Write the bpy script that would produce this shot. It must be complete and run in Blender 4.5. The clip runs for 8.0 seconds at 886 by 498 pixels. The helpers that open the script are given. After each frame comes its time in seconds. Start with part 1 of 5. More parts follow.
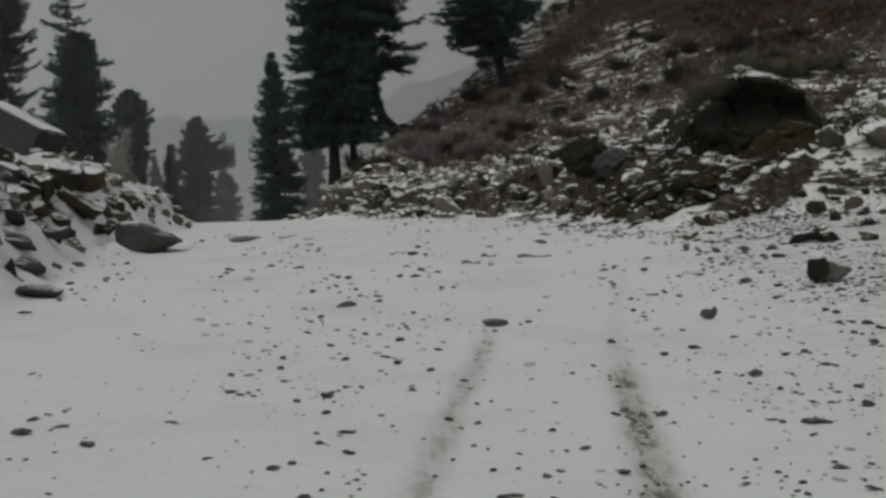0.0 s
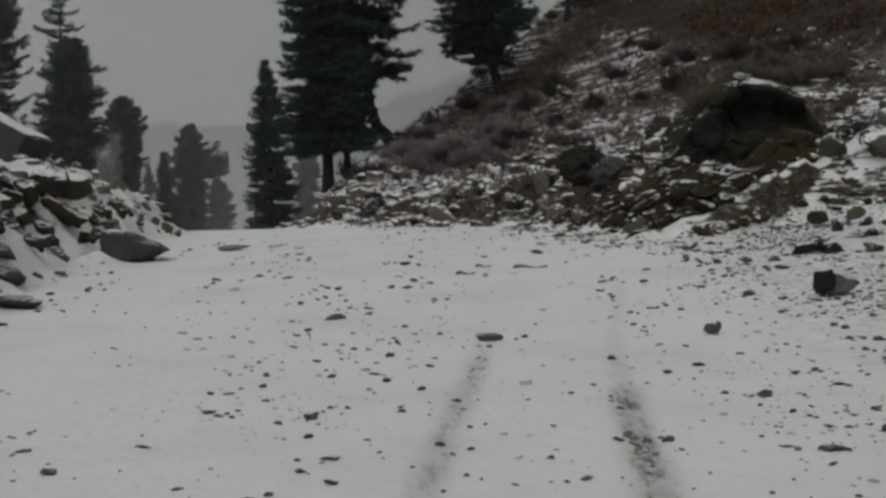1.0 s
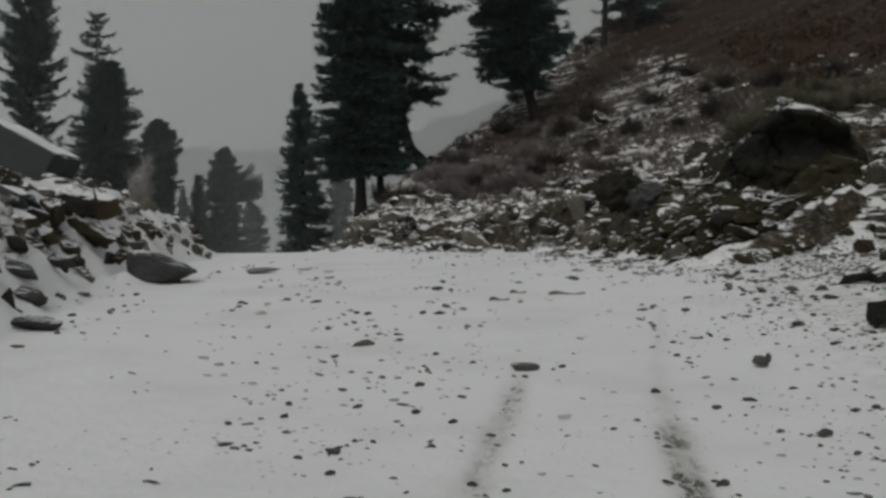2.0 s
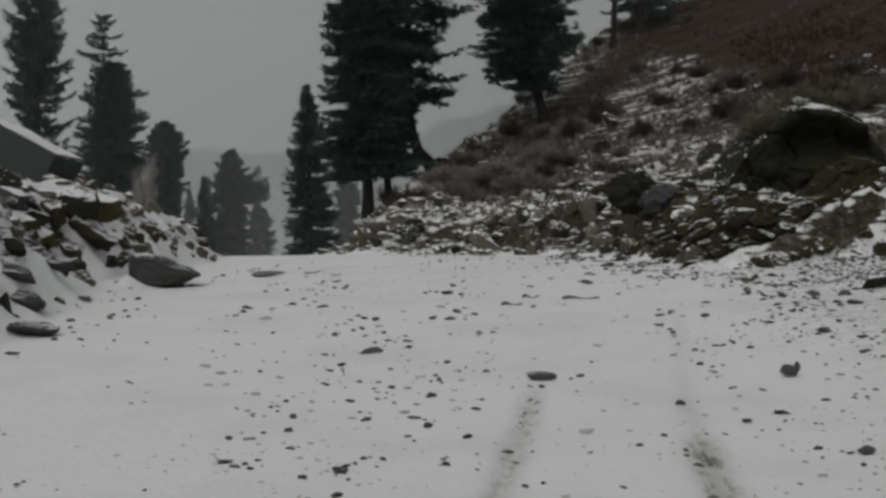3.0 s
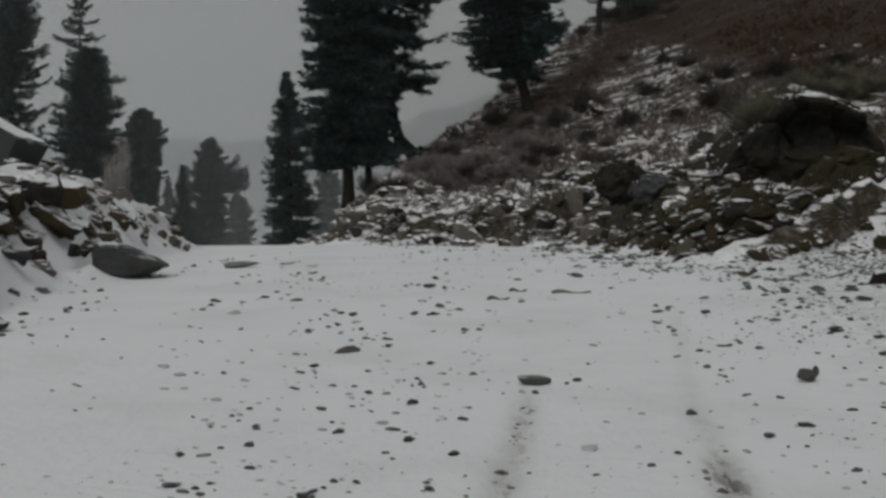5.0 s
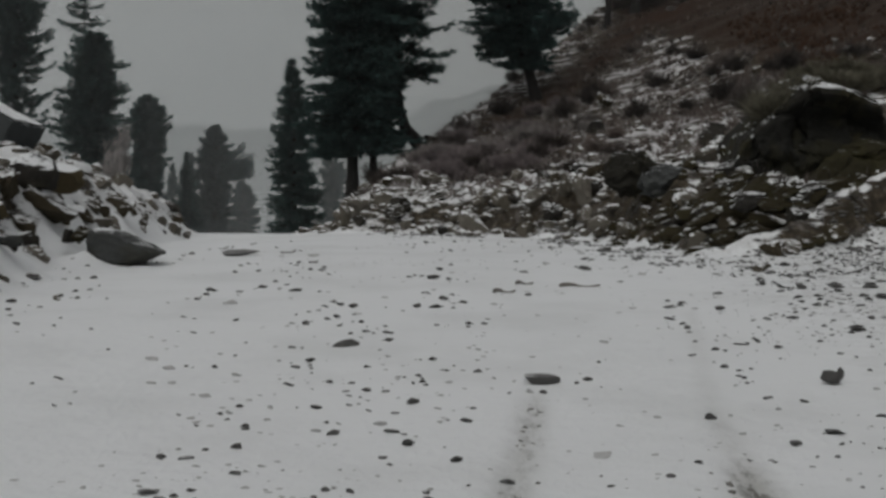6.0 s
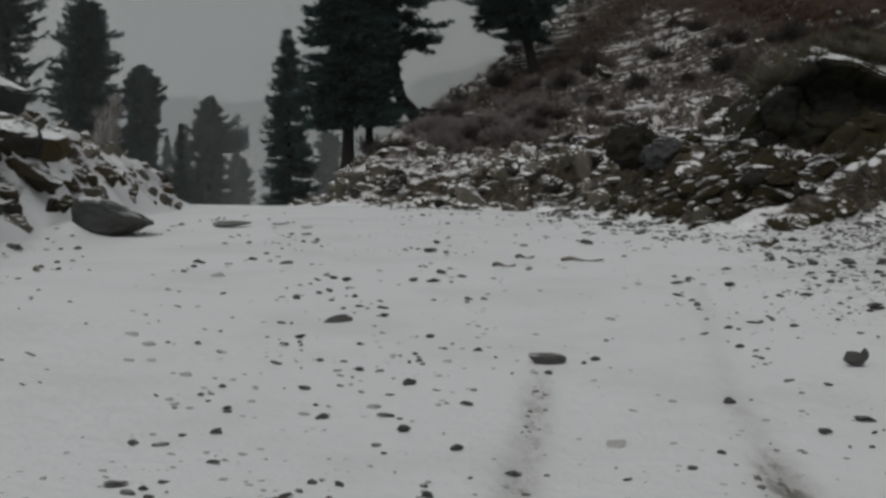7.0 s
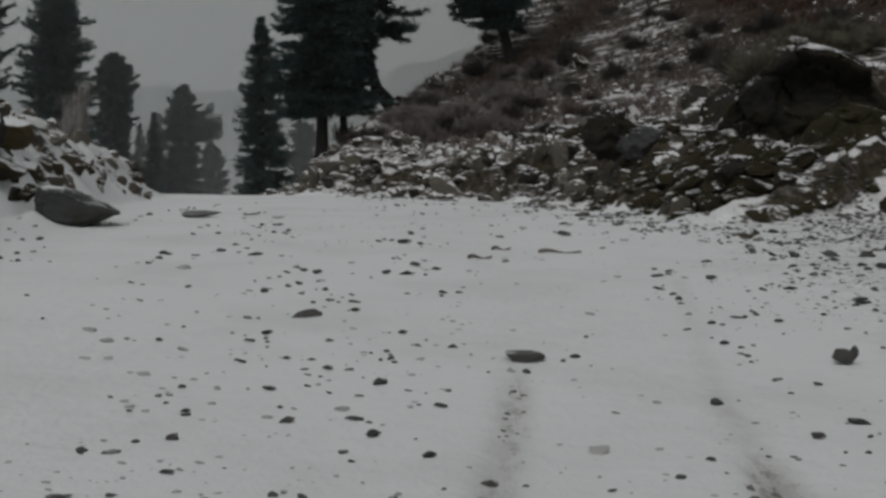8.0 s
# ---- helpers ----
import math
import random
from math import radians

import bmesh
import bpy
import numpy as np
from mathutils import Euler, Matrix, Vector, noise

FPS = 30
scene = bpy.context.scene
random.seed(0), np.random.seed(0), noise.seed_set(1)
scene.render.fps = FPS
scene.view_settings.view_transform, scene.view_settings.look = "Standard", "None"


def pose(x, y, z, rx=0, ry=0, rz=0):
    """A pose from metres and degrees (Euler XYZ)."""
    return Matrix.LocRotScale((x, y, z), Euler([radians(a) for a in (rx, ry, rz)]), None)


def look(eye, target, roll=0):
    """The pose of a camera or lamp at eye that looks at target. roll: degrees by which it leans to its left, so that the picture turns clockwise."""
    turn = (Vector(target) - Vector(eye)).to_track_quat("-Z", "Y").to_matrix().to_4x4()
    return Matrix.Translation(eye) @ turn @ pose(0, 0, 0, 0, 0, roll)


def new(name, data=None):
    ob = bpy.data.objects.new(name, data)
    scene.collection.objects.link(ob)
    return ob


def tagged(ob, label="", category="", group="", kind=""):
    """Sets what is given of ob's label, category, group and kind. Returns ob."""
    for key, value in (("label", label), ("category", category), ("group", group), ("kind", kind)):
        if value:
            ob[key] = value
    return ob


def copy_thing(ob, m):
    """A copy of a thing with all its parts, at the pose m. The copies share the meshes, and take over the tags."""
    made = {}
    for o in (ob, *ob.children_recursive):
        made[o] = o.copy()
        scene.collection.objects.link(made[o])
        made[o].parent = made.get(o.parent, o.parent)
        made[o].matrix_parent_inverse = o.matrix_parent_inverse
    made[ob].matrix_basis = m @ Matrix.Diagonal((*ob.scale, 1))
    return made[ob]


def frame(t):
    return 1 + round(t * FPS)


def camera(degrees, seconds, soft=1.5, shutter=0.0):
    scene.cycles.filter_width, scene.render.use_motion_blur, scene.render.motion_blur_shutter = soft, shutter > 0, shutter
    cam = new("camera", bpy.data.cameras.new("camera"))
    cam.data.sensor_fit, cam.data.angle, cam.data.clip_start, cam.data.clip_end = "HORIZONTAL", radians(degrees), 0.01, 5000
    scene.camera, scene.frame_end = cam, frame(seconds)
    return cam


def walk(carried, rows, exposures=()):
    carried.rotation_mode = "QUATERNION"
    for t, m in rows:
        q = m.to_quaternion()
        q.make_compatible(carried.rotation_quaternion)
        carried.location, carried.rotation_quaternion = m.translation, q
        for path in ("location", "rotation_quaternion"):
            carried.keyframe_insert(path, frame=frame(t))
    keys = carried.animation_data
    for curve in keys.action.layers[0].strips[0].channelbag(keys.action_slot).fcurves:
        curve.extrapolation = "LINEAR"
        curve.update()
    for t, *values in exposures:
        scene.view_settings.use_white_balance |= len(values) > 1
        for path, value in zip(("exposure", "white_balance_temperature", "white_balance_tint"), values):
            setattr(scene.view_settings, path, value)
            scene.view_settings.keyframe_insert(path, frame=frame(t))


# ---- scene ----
# camera
EXPOSURES = [(0.0, -0.15, 6650), (1.0, -0.12, 6600), (3.0, -0.09, 6580), (4.0, -0.03, 6500), (4.5, -0.12, 6500), (7.0, -0.13, 6500), (7.5, -0.16, 6500), (8.0, -0.27, 6500)]
cam = camera(41.0, 8.0, soft=3.0)
PATH = [
    (0, (0.015, 0.032, 1.785), (0.013, 2.028, 1.659), -1.3),
    (0.5, (-0.016, 0.328, 1.784), (0.011, 2.323, 1.643), -1.4),
    (1, (0.04, 0.607, 1.778), (0.047, 2.604, 1.666), -1.1),
    (1.5, (0.034, 0.927, 1.738), (0.008, 2.925, 1.661), -0.7),
    (3, (-0.042, 1.802, 1.713), (-0.101, 3.8, 1.65), -0.5),
    (3.5, (-0.096, 2.085, 1.708), (-0.104, 4.084, 1.631), -1.1),
    (4, (-0.094, 2.382, 1.655), (-0.092, 4.381, 1.577), -0.6),
    (4.5, (-0.085, 2.654, 1.677), (-0.144, 4.651, 1.585), -0.7),
    (4.7, (-0.088, 2.77, 1.677), (-0.132, 4.768, 1.599), -0.6),
    (5.8, (-0.105, 3.405, 1.637), (-0.118, 5.403, 1.548), 0.5),
    (6, (-0.102, 3.53, 1.639), (-0.137, 5.528, 1.545), 0.6),
    (6.5, (-0.14, 3.868, 1.599), (-0.152, 5.866, 1.51), 0.4),
    (7, (-0.14, 4.18, 1.574), (-0.167, 6.175, 1.437), 1.0),
    (7.5, (-0.101, 4.375, 1.583), (-0.135, 6.368, 1.415), 1.0),
    (8, (-0.13, 4.612, 1.563), (-0.115, 6.606, 1.41), 1.2),
]
walk(cam, [(t, look(eye, target, roll)) for t, eye, target, roll in PATH], exposures=[(t, stops, kelvin, 8.0 - 0.015 * (kelvin - 6500)) for t, stops, kelvin in EXPOSURES])

# ---- light: an overcast winter day ----
world = bpy.data.worlds.new("overcast")
scene.world = world
world.use_nodes = True
wn = world.node_tree.nodes
sky = wn.new("ShaderNodeTexSky")
sky.sky_type = "NISHITA"
sky.sun_disc = False
sky.sun_elevation = radians(48)
sky.sun_rotation = radians(200)
sky.dust_density = 4.0
sky_grey = wn.new("ShaderNodeHueSaturation")
sky_grey.inputs["Saturation"].default_value = 0.10
world.node_tree.links.new(sky.outputs[0], sky_grey.inputs["Color"])
world.node_tree.links.new(sky_grey.outputs[0], wn["Background"].inputs["Color"])
wn["Background"].inputs["Strength"].default_value = 0.06

sun_data = bpy.data.lights.new("sun", "SUN")
sun_data.energy = 0.55
sun_data.angle = radians(70)
sun_data.color = (1.0, 0.985, 0.97)
sun = new("sun", sun_data)
sun.matrix_world = look((-20, -40, 80), (0, 8, 0))


# ---- node helpers ----
def material(name, rough=0.9, spec=0.2):
    m = bpy.data.materials.new(name)
    m.use_nodes = True
    b = m.node_tree.nodes["Principled BSDF"]
    b.inputs["Roughness"].default_value = rough
    b.inputs["Specular IOR Level"].default_value = spec
    return m, m.node_tree, b


def node(nt, kind, **values):
    n = nt.nodes.new(kind)
    for key, value in values.items():
        n.inputs[key].default_value = value
    return n


def coords(nt, scale=(1, 1, 1), turn=(0, 0, 0)):
    tc = nt.nodes.new("ShaderNodeTexCoord")
    mp = nt.nodes.new("ShaderNodeMapping")
    mp.inputs["Scale"].default_value = scale
    mp.inputs["Rotation"].default_value = turn
    nt.links.new(tc.outputs["Object"], mp.inputs["Vector"])
    return mp.outputs[0]


def noise_tex(nt, vec, scale, detail=4.0, rough=0.6):
    n = node(nt, "ShaderNodeTexNoise", Scale=scale, Detail=detail, Roughness=rough)
    nt.links.new(vec, n.inputs["Vector"])
    return n.outputs["Fac"]


def ramp(nt, fac, stops):
    r = nt.nodes.new("ShaderNodeValToRGB")
    el = r.color_ramp.elements
    while len(el) < len(stops):
        el.new(0.5)
    for e, (p, c) in zip(el, stops):
        e.position = p
        e.color = (*c, 1) if isinstance(c, tuple) else (c, c, c, 1)
    nt.links.new(fac, r.inputs[0])
    return r.outputs[0]


def mix(nt, fac, a, b):
    m = nt.nodes.new("ShaderNodeMix")
    m.data_type = "RGBA"
    for sock, v in ((m.inputs[0], fac), (m.inputs[6], a), (m.inputs[7], b)):
        if isinstance(v, tuple):
            sock.default_value = (*v, 1)
        elif isinstance(v, (int, float)):
            sock.default_value = v
        else:
            nt.links.new(v, sock)
    return m.outputs[2]


def calc(nt, op, a, b=0.0, c=None):
    m = nt.nodes.new("ShaderNodeMath")
    m.operation = op
    for k, v in enumerate((a, b) if c is None else (a, b, c)):
        if isinstance(v, (int, float)):
            m.inputs[k].default_value = v
        else:
            nt.links.new(v, m.inputs[k])
    return m.outputs[0]


def step(nt, v, lo, hi):
    m = nt.nodes.new("ShaderNodeMapRange")
    m.interpolation_type = "SMOOTHSTEP"
    nt.links.new(v, m.inputs[0])
    m.inputs[1].default_value, m.inputs[2].default_value = lo, hi
    return m.outputs[0]


def attribute(nt, name):
    a = nt.nodes.new("ShaderNodeAttribute")
    a.attribute_name = name
    return a.outputs["Fac"]


def normal_z(nt):
    g = nt.nodes.new("ShaderNodeNewGeometry")
    s = nt.nodes.new("ShaderNodeSeparateXYZ")
    nt.links.new(g.outputs["Normal"], s.inputs[0])
    return s.outputs[2]


def bump(nt, bsdf, height, strength, distance):
    b = node(nt, "ShaderNodeBump", Strength=strength, Distance=distance)
    nt.links.new(height, b.inputs["Height"])
    nt.links.new(b.outputs[0], bsdf.inputs["Normal"])


SNOW = (0.78, 0.79, 0.80)


# ---- materials ----
def ground_material():
    m, nt, b = material("snowy_ground", 0.85, 0.25)
    v = coords(nt)
    # snow with faint melt patches
    patches = noise_tex(nt, v, 0.45, 5)
    grain = noise_tex(nt, v, 7.0, 5, 0.7)
    snow = mix(nt, step(nt, patches, 0.42, 0.72), SNOW, (0.71, 0.72, 0.725))
    snow = mix(nt, step(nt, grain, 0.63, 0.80), snow, (0.56, 0.56, 0.55))
    # grit through thin snow, finely mottled, greyed further to carry the hill's shade
    hill_shade_grit = calc(nt, "MULTIPLY", attribute(nt, "thin"), step(nt, noise_tex(nt, v, 4.0, 6, 0.75), 0.40, 0.66))
    snow = mix(nt, calc(nt, "MULTIPLY", hill_shade_grit, 0.75), snow, (0.40, 0.40, 0.385))
    # tyre ruts: mud and grit showing through the thin snow
    rut = attribute(nt, "rut")
    along = coords(nt, (1.0, 0.3, 1.0))
    smear = calc(nt, "MULTIPLY", rut, calc(nt, "MULTIPLY_ADD", noise_tex(nt, along, 4.0, 5, 0.65), 1.1, 0.1))
    snow = mix(nt, smear, snow, (0.36, 0.355, 0.33))
    worn = calc(nt, "MULTIPLY", calc(nt, "POWER", rut, 2.0), step(nt, noise_tex(nt, along, 6.5, 6, 0.75), 0.46, 0.58))
    snow = mix(nt, worn, snow, mix(nt, grain, (0.06, 0.055, 0.048), (0.15, 0.14, 0.12)))
    # hillside: dry grass, earth and stones
    wide = noise_tex(nt, v, 0.6, 5, 0.65)
    fine = noise_tex(nt, v, 5.0, 6, 0.7)
    soil = ramp(nt, fine, [(0.30, (0.010, 0.009, 0.007)), (0.47, (0.030, 0.024, 0.016)), (0.60, (0.066, 0.052, 0.035)), (0.75, (0.135, 0.112, 0.083))])
    soil = mix(nt, step(nt, wide, 0.5, 0.7), soil, (0.034, 0.028, 0.020))
    red = mix(nt, fine, (0.008, 0.0045, 0.0025), (0.044, 0.020, 0.0095))
    soil = mix(nt, attribute(nt, "earth"), soil, red)
    # mossy, clayey earth of the cut bank
    clay = step(nt, calc(nt, "MULTIPLY", attribute(nt, "snowy"), -1.0), 0.05, 0.4)
    soil = mix(nt, clay, soil, mix(nt, fine, (0.010, 0.0085, 0.0045), (0.040, 0.032, 0.015)))
    # snow lies in long streaks across the slope, thickest on the swells
    streak = noise_tex(nt, coords(nt, (0.40, 2.1, 0.6), (0.0, 0.0, -0.08)), 1.5, 6, 0.68)
    low = noise_tex(nt, coords(nt, (0.30, 0.45, 2.3), (0.0, 0.52, 0.4)), 3.0, 6, 0.66)
    upper = attribute(nt, "upper")
    lines_of_snow = calc(nt, "ADD", calc(nt, "MULTIPLY", streak, upper), calc(nt, "MULTIPLY", low, calc(nt, "SUBTRACT", 1.0, upper)))
    lie = calc(nt, "MULTIPLY_ADD", normal_z(nt), 0.75, lines_of_snow)
    lie = calc(nt, "MULTIPLY_ADD", attribute(nt, "earth"), -0.30, lie)
    lie = calc(nt, "ADD", lie, calc(nt, "MULTIPLY", wide, 0.22))
    lie = calc(nt, "MULTIPLY_ADD", attribute(nt, "swell"), 0.10, lie)
    lie = calc(nt, "MULTIPLY_ADD", upper, -0.02, lie)
    lie = calc(nt, "MULTIPLY_ADD", attribute(nt, "snowy"), 0.25, lie)
    cover = step(nt, lie, 1.28, 1.40)
    slope = mix(nt, cover, soil, mix(nt, upper, mix(nt, fine, (0.60, 0.60, 0.60), SNOW), mix(nt, fine, (0.34, 0.325, 0.325), (0.66, 0.65, 0.65))))
    frost = step(nt, noise_tex(nt, coords(nt, (1.0, 1.8, 1.0)), 2.6, 6, 0.7), 0.50, 0.74)
    bare = calc(nt, "SUBTRACT", 1.0, attribute(nt, "earth"))
    slope = mix(nt, calc(nt, "MULTIPLY", calc(nt, "MULTIPLY", frost, bare), 0.5), slope, (0.26, 0.243, 0.238))
    edge = calc(nt, "MULTIPLY_ADD", noise_tex(nt, v, 2.6, 6, 0.7), 1.3, attribute(nt, "scree"))
    nt.links.new(mix(nt, step(nt, edge, 1.02, 1.22), snow, slope), b.inputs["Base Color"])
    bump(nt, b, calc(nt, "ADD", calc(nt, "MULTIPLY", grain, 0.4), fine), 0.55, 0.05)
    return m


def rock_material(name, dark, light, snow_at=0.62, moss=0.0):
    m, nt, b = material(name, 0.9, 0.25)
    v = coords(nt)
    info = nt.nodes.new("ShaderNodeObjectInfo")
    big, fine = noise_tex(nt, v, 1.6, 5), noise_tex(nt, v, 9.0, 6, 0.7)
    tone = calc(nt, "MULTIPLY_ADD", info.outputs["Random"], 0.35, calc(nt, "MULTIPLY", fine, 0.8))
    col = mix(nt, tone, dark, light)
    if moss:
        col = mix(nt, calc(nt, "MULTIPLY", step(nt, big, 0.46, 0.62), moss), col, (0.034, 0.030, 0.012))
    patch = calc(nt, "MULTIPLY_ADD", big, 0.32, calc(nt, "MULTIPLY", fine, 0.13))
    cover = step(nt, calc(nt, "ADD", patch, normal_z(nt)), snow_at + 0.17, snow_at + 0.35)
    nt.links.new(mix(nt, cover, col, SNOW), b.inputs["Base Color"])
    bump(nt, b, calc(nt, "ADD", big, fine), 0.7, 0.06)
    return m


def plain_material(name, dark, light, scale=6.0, rough=0.9, spec=0.2):
    m, nt, b = material(name, rough, spec)
    info = nt.nodes.new("ShaderNodeObjectInfo")
    geo = nt.nodes.new("ShaderNodeNewGeometry")
    f = calc(nt, "MULTIPLY_ADD", geo.outputs["Random Per Island"], 0.5, calc(nt, "MULTIPLY", noise_tex(nt, coords(nt), scale), 0.55))
    f = calc(nt, "MULTIPLY_ADD", info.outputs["Random"], 0.2, f)
    nt.links.new(mix(nt, f, dark, light), b.inputs["Base Color"])
    bump(nt, b, noise_tex(nt, coords(nt), scale * 4, 5), 0.5, 0.03)
    return m


M_GROUND = ground_material()
M_ROCK = rock_material("grey_rock", (0.035, 0.031, 0.026), (0.145, 0.130, 0.104), 0.64, 0.3)
M_TAN = rock_material("tan_rock", (0.022, 0.0175, 0.011), (0.074, 0.060, 0.038), 0.70, 0.4)
M_SLATE = rock_material("slate_rock", (0.022, 0.025, 0.026), (0.062, 0.067, 0.067), 0.72)
M_DARK = rock_material("dark_rock", (0.010, 0.0095, 0.009), (0.048, 0.043, 0.036), 0.78, 0.25)
# dark rock taken near black: shade under the overhang is in this colour
M_CAVE = rock_material("shade_black_rock", (0.005, 0.005, 0.0045), (0.021, 0.020, 0.016), 1.02, 0.35)
M_MOSS = rock_material("mossy_rock", (0.014, 0.0115, 0.007), (0.038, 0.031, 0.015), 0.87, 0.7)
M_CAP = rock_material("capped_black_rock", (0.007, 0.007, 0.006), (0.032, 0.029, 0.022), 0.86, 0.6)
M_BLUE = rock_material("blue_grey_rock", (0.020, 0.022, 0.023), (0.085, 0.088, 0.085), 0.89, 0.35)
M_OLIVE = rock_material("olive_rock", (0.010, 0.009, 0.005), (0.036, 0.031, 0.015), 1.0, 0.8)
M_OCHRE = rock_material("ochre_rock", (0.035, 0.026, 0.013), (0.095, 0.076, 0.042), 0.74, 0.3)
M_STONE = rock_material("wet_stone", (0.045, 0.045, 0.044), (0.155, 0.15, 0.145), 0.98)
M_SNOWY = rock_material("snowed_rock", (0.065, 0.059, 0.051), (0.20, 0.18, 0.15), 0.62, 0.2)
M_GRIT = plain_material("grit", (0.05, 0.048, 0.044), (0.20, 0.19, 0.175), 12)
M_NEEDLE = plain_material("needles", (0.023, 0.042, 0.040), (0.042, 0.076, 0.071), 0.8, 0.75)
M_BARK = plain_material("bark", (0.008, 0.0075, 0.007), (0.024, 0.021, 0.019), 5)
M_STRAW = plain_material("dry_grass", (0.037, 0.028, 0.024), (0.195, 0.160, 0.143), 1.2)
M_TWIG = plain_material("twigs", (0.014, 0.012, 0.011), (0.085, 0.072, 0.066), 1.5)
M_FROST = plain_material("frosted_twigs", (0.15, 0.135, 0.13), (0.36, 0.34, 0.33), 1.5)
M_FAINT = plain_material("snow_filmed_stone", (0.22, 0.22, 0.215), (0.50, 0.50, 0.495), 3)
M_RIME = plain_material("rimed_grass", (0.11, 0.098, 0.092), (0.35, 0.322, 0.305), 1.5)
M_MAUVE = plain_material("mauve_stalks", (0.060, 0.049, 0.049), (0.27, 0.232, 0.23), 1.2)
M_RUST = plain_material("rusty_grass", (0.020, 0.011, 0.007), (0.085, 0.045, 0.026), 1.0)
M_TURF = plain_material("olive_turf", (0.045, 0.041, 0.029), (0.17, 0.158, 0.118), 1.5)
M_WOOD = plain_material("grey_driftwood", (0.07, 0.062, 0.055), (0.19, 0.175, 0.155), 9)


def backdrop_material():
    m = bpy.data.materials.new("cloudy_sky")
    m.use_nodes = True
    nt = m.node_tree
    nt.nodes.clear()
    out = nt.nodes.new("ShaderNodeOutputMaterial")
    em = nt.nodes.new("ShaderNodeEmission")
    tc = nt.nodes.new("ShaderNodeTexCoord")
    s = nt.nodes.new("ShaderNodeSeparateXYZ")
    nt.links.new(tc.outputs["Object"], s.inputs[0])
    height = calc(nt, "DIVIDE", s.outputs[2], 260.0)
    cloud = noise_tex(nt, coords(nt, (0.004, 0.004, 0.008)), 1.0, 3)
    height = calc(nt, "MULTIPLY_ADD", cloud, 0.22, height)
    col = ramp(nt, height, [(0.05, (0.22, 0.23, 0.233)), (0.35, (0.325, 0.333, 0.336)), (0.9, (0.46, 0.466, 0.466))])
    nt.links.new(col, em.inputs["Color"])
    nt.links.new(em.outputs[0], out.inputs["Surface"])
    return m


# part clear, part white: each sheet veils what stands behind it like haze
def mist_sheet_material(name, amount):
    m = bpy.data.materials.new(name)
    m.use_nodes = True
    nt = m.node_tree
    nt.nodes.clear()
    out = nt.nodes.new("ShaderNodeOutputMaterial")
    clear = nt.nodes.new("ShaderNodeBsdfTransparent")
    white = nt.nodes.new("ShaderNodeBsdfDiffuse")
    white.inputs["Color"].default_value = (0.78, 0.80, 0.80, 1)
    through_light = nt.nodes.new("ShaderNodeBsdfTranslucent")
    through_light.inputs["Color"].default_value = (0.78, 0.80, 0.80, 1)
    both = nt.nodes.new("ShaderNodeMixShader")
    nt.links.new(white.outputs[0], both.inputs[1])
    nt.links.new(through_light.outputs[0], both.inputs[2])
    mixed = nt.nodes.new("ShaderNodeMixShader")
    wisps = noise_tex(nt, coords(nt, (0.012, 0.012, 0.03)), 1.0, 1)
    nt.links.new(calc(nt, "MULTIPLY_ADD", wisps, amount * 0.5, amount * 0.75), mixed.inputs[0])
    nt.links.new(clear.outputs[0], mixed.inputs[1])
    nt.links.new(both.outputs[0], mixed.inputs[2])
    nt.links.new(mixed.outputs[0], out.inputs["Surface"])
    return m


# ---- geometry helpers ----
def mesh_object(name, verts, faces, mat, parent=None, smooth=False, label=""):
    me = bpy.data.meshes.new(name)
    verts = np.asarray(verts, np.float32)
    faces = np.asarray(faces, np.int32)
    n, k = faces.shape
    me.vertices.add(len(verts))
    me.vertices.foreach_set("co", verts.ravel())
    me.loops.add(n * k)
    me.loops.foreach_set("vertex_index", faces.ravel())
    me.polygons.add(n)
    me.polygons.foreach_set("loop_start", np.arange(0, n * k, k, dtype=np.int32))
    me.polygons.foreach_set("loop_total", np.full(n, k, np.int32))
    me.polygons.foreach_set("use_smooth", np.full(n, smooth))
    me.update(calc_edges=True)
    me.materials.append(mat)
    ob = new(name, me)
    if parent:
        ob.parent = parent
    if label:
        tagged(ob, label)
    return ob


def hashed(i, j, seed):
    v = np.sin(i * 127.1 + j * 311.7 + seed * 74.7) * 43758.5453
    return v - np.floor(v)


def value_noise(x, y, seed):
    i, j = np.floor(x), np.floor(y)
    u, w = x - i, y - j
    u, w = u * u * (3 - 2 * u), w * w * (3 - 2 * w)
    return ((hashed(i, j, seed) * (1 - u) + hashed(i + 1, j, seed) * u) * (1 - w)
            + (hashed(i, j + 1, seed) * (1 - u) + hashed(i + 1, j + 1, seed) * u) * w) - 0.5


def smooth(a, b, v):
    t = np.clip((v - a) / (b - a), 0, 1)
    return t * t * (3 - 2 * t)


def side_of(x, y, line):
    """Distance to a line on the plan, positive on its right."""
    best, sign = np.full(np.shape(x), 1e9), np.ones(np.shape(x))
    for (ax, ay), (bx, by) in zip(line[:-1], line[1:]):
        dx, dy = bx - ax, by - ay
        u = np.clip(((x - ax) * dx + (y - ay) * dy) / (dx * dx + dy * dy), 0, 1)
        px, py = x - ax - u * dx, y - ay - u * dy
        d = np.hypot(px, py)
        sign = np.where(d < best, np.sign(px * dy - py * dx), sign)
        best = np.minimum(best, d)
    return best * sign


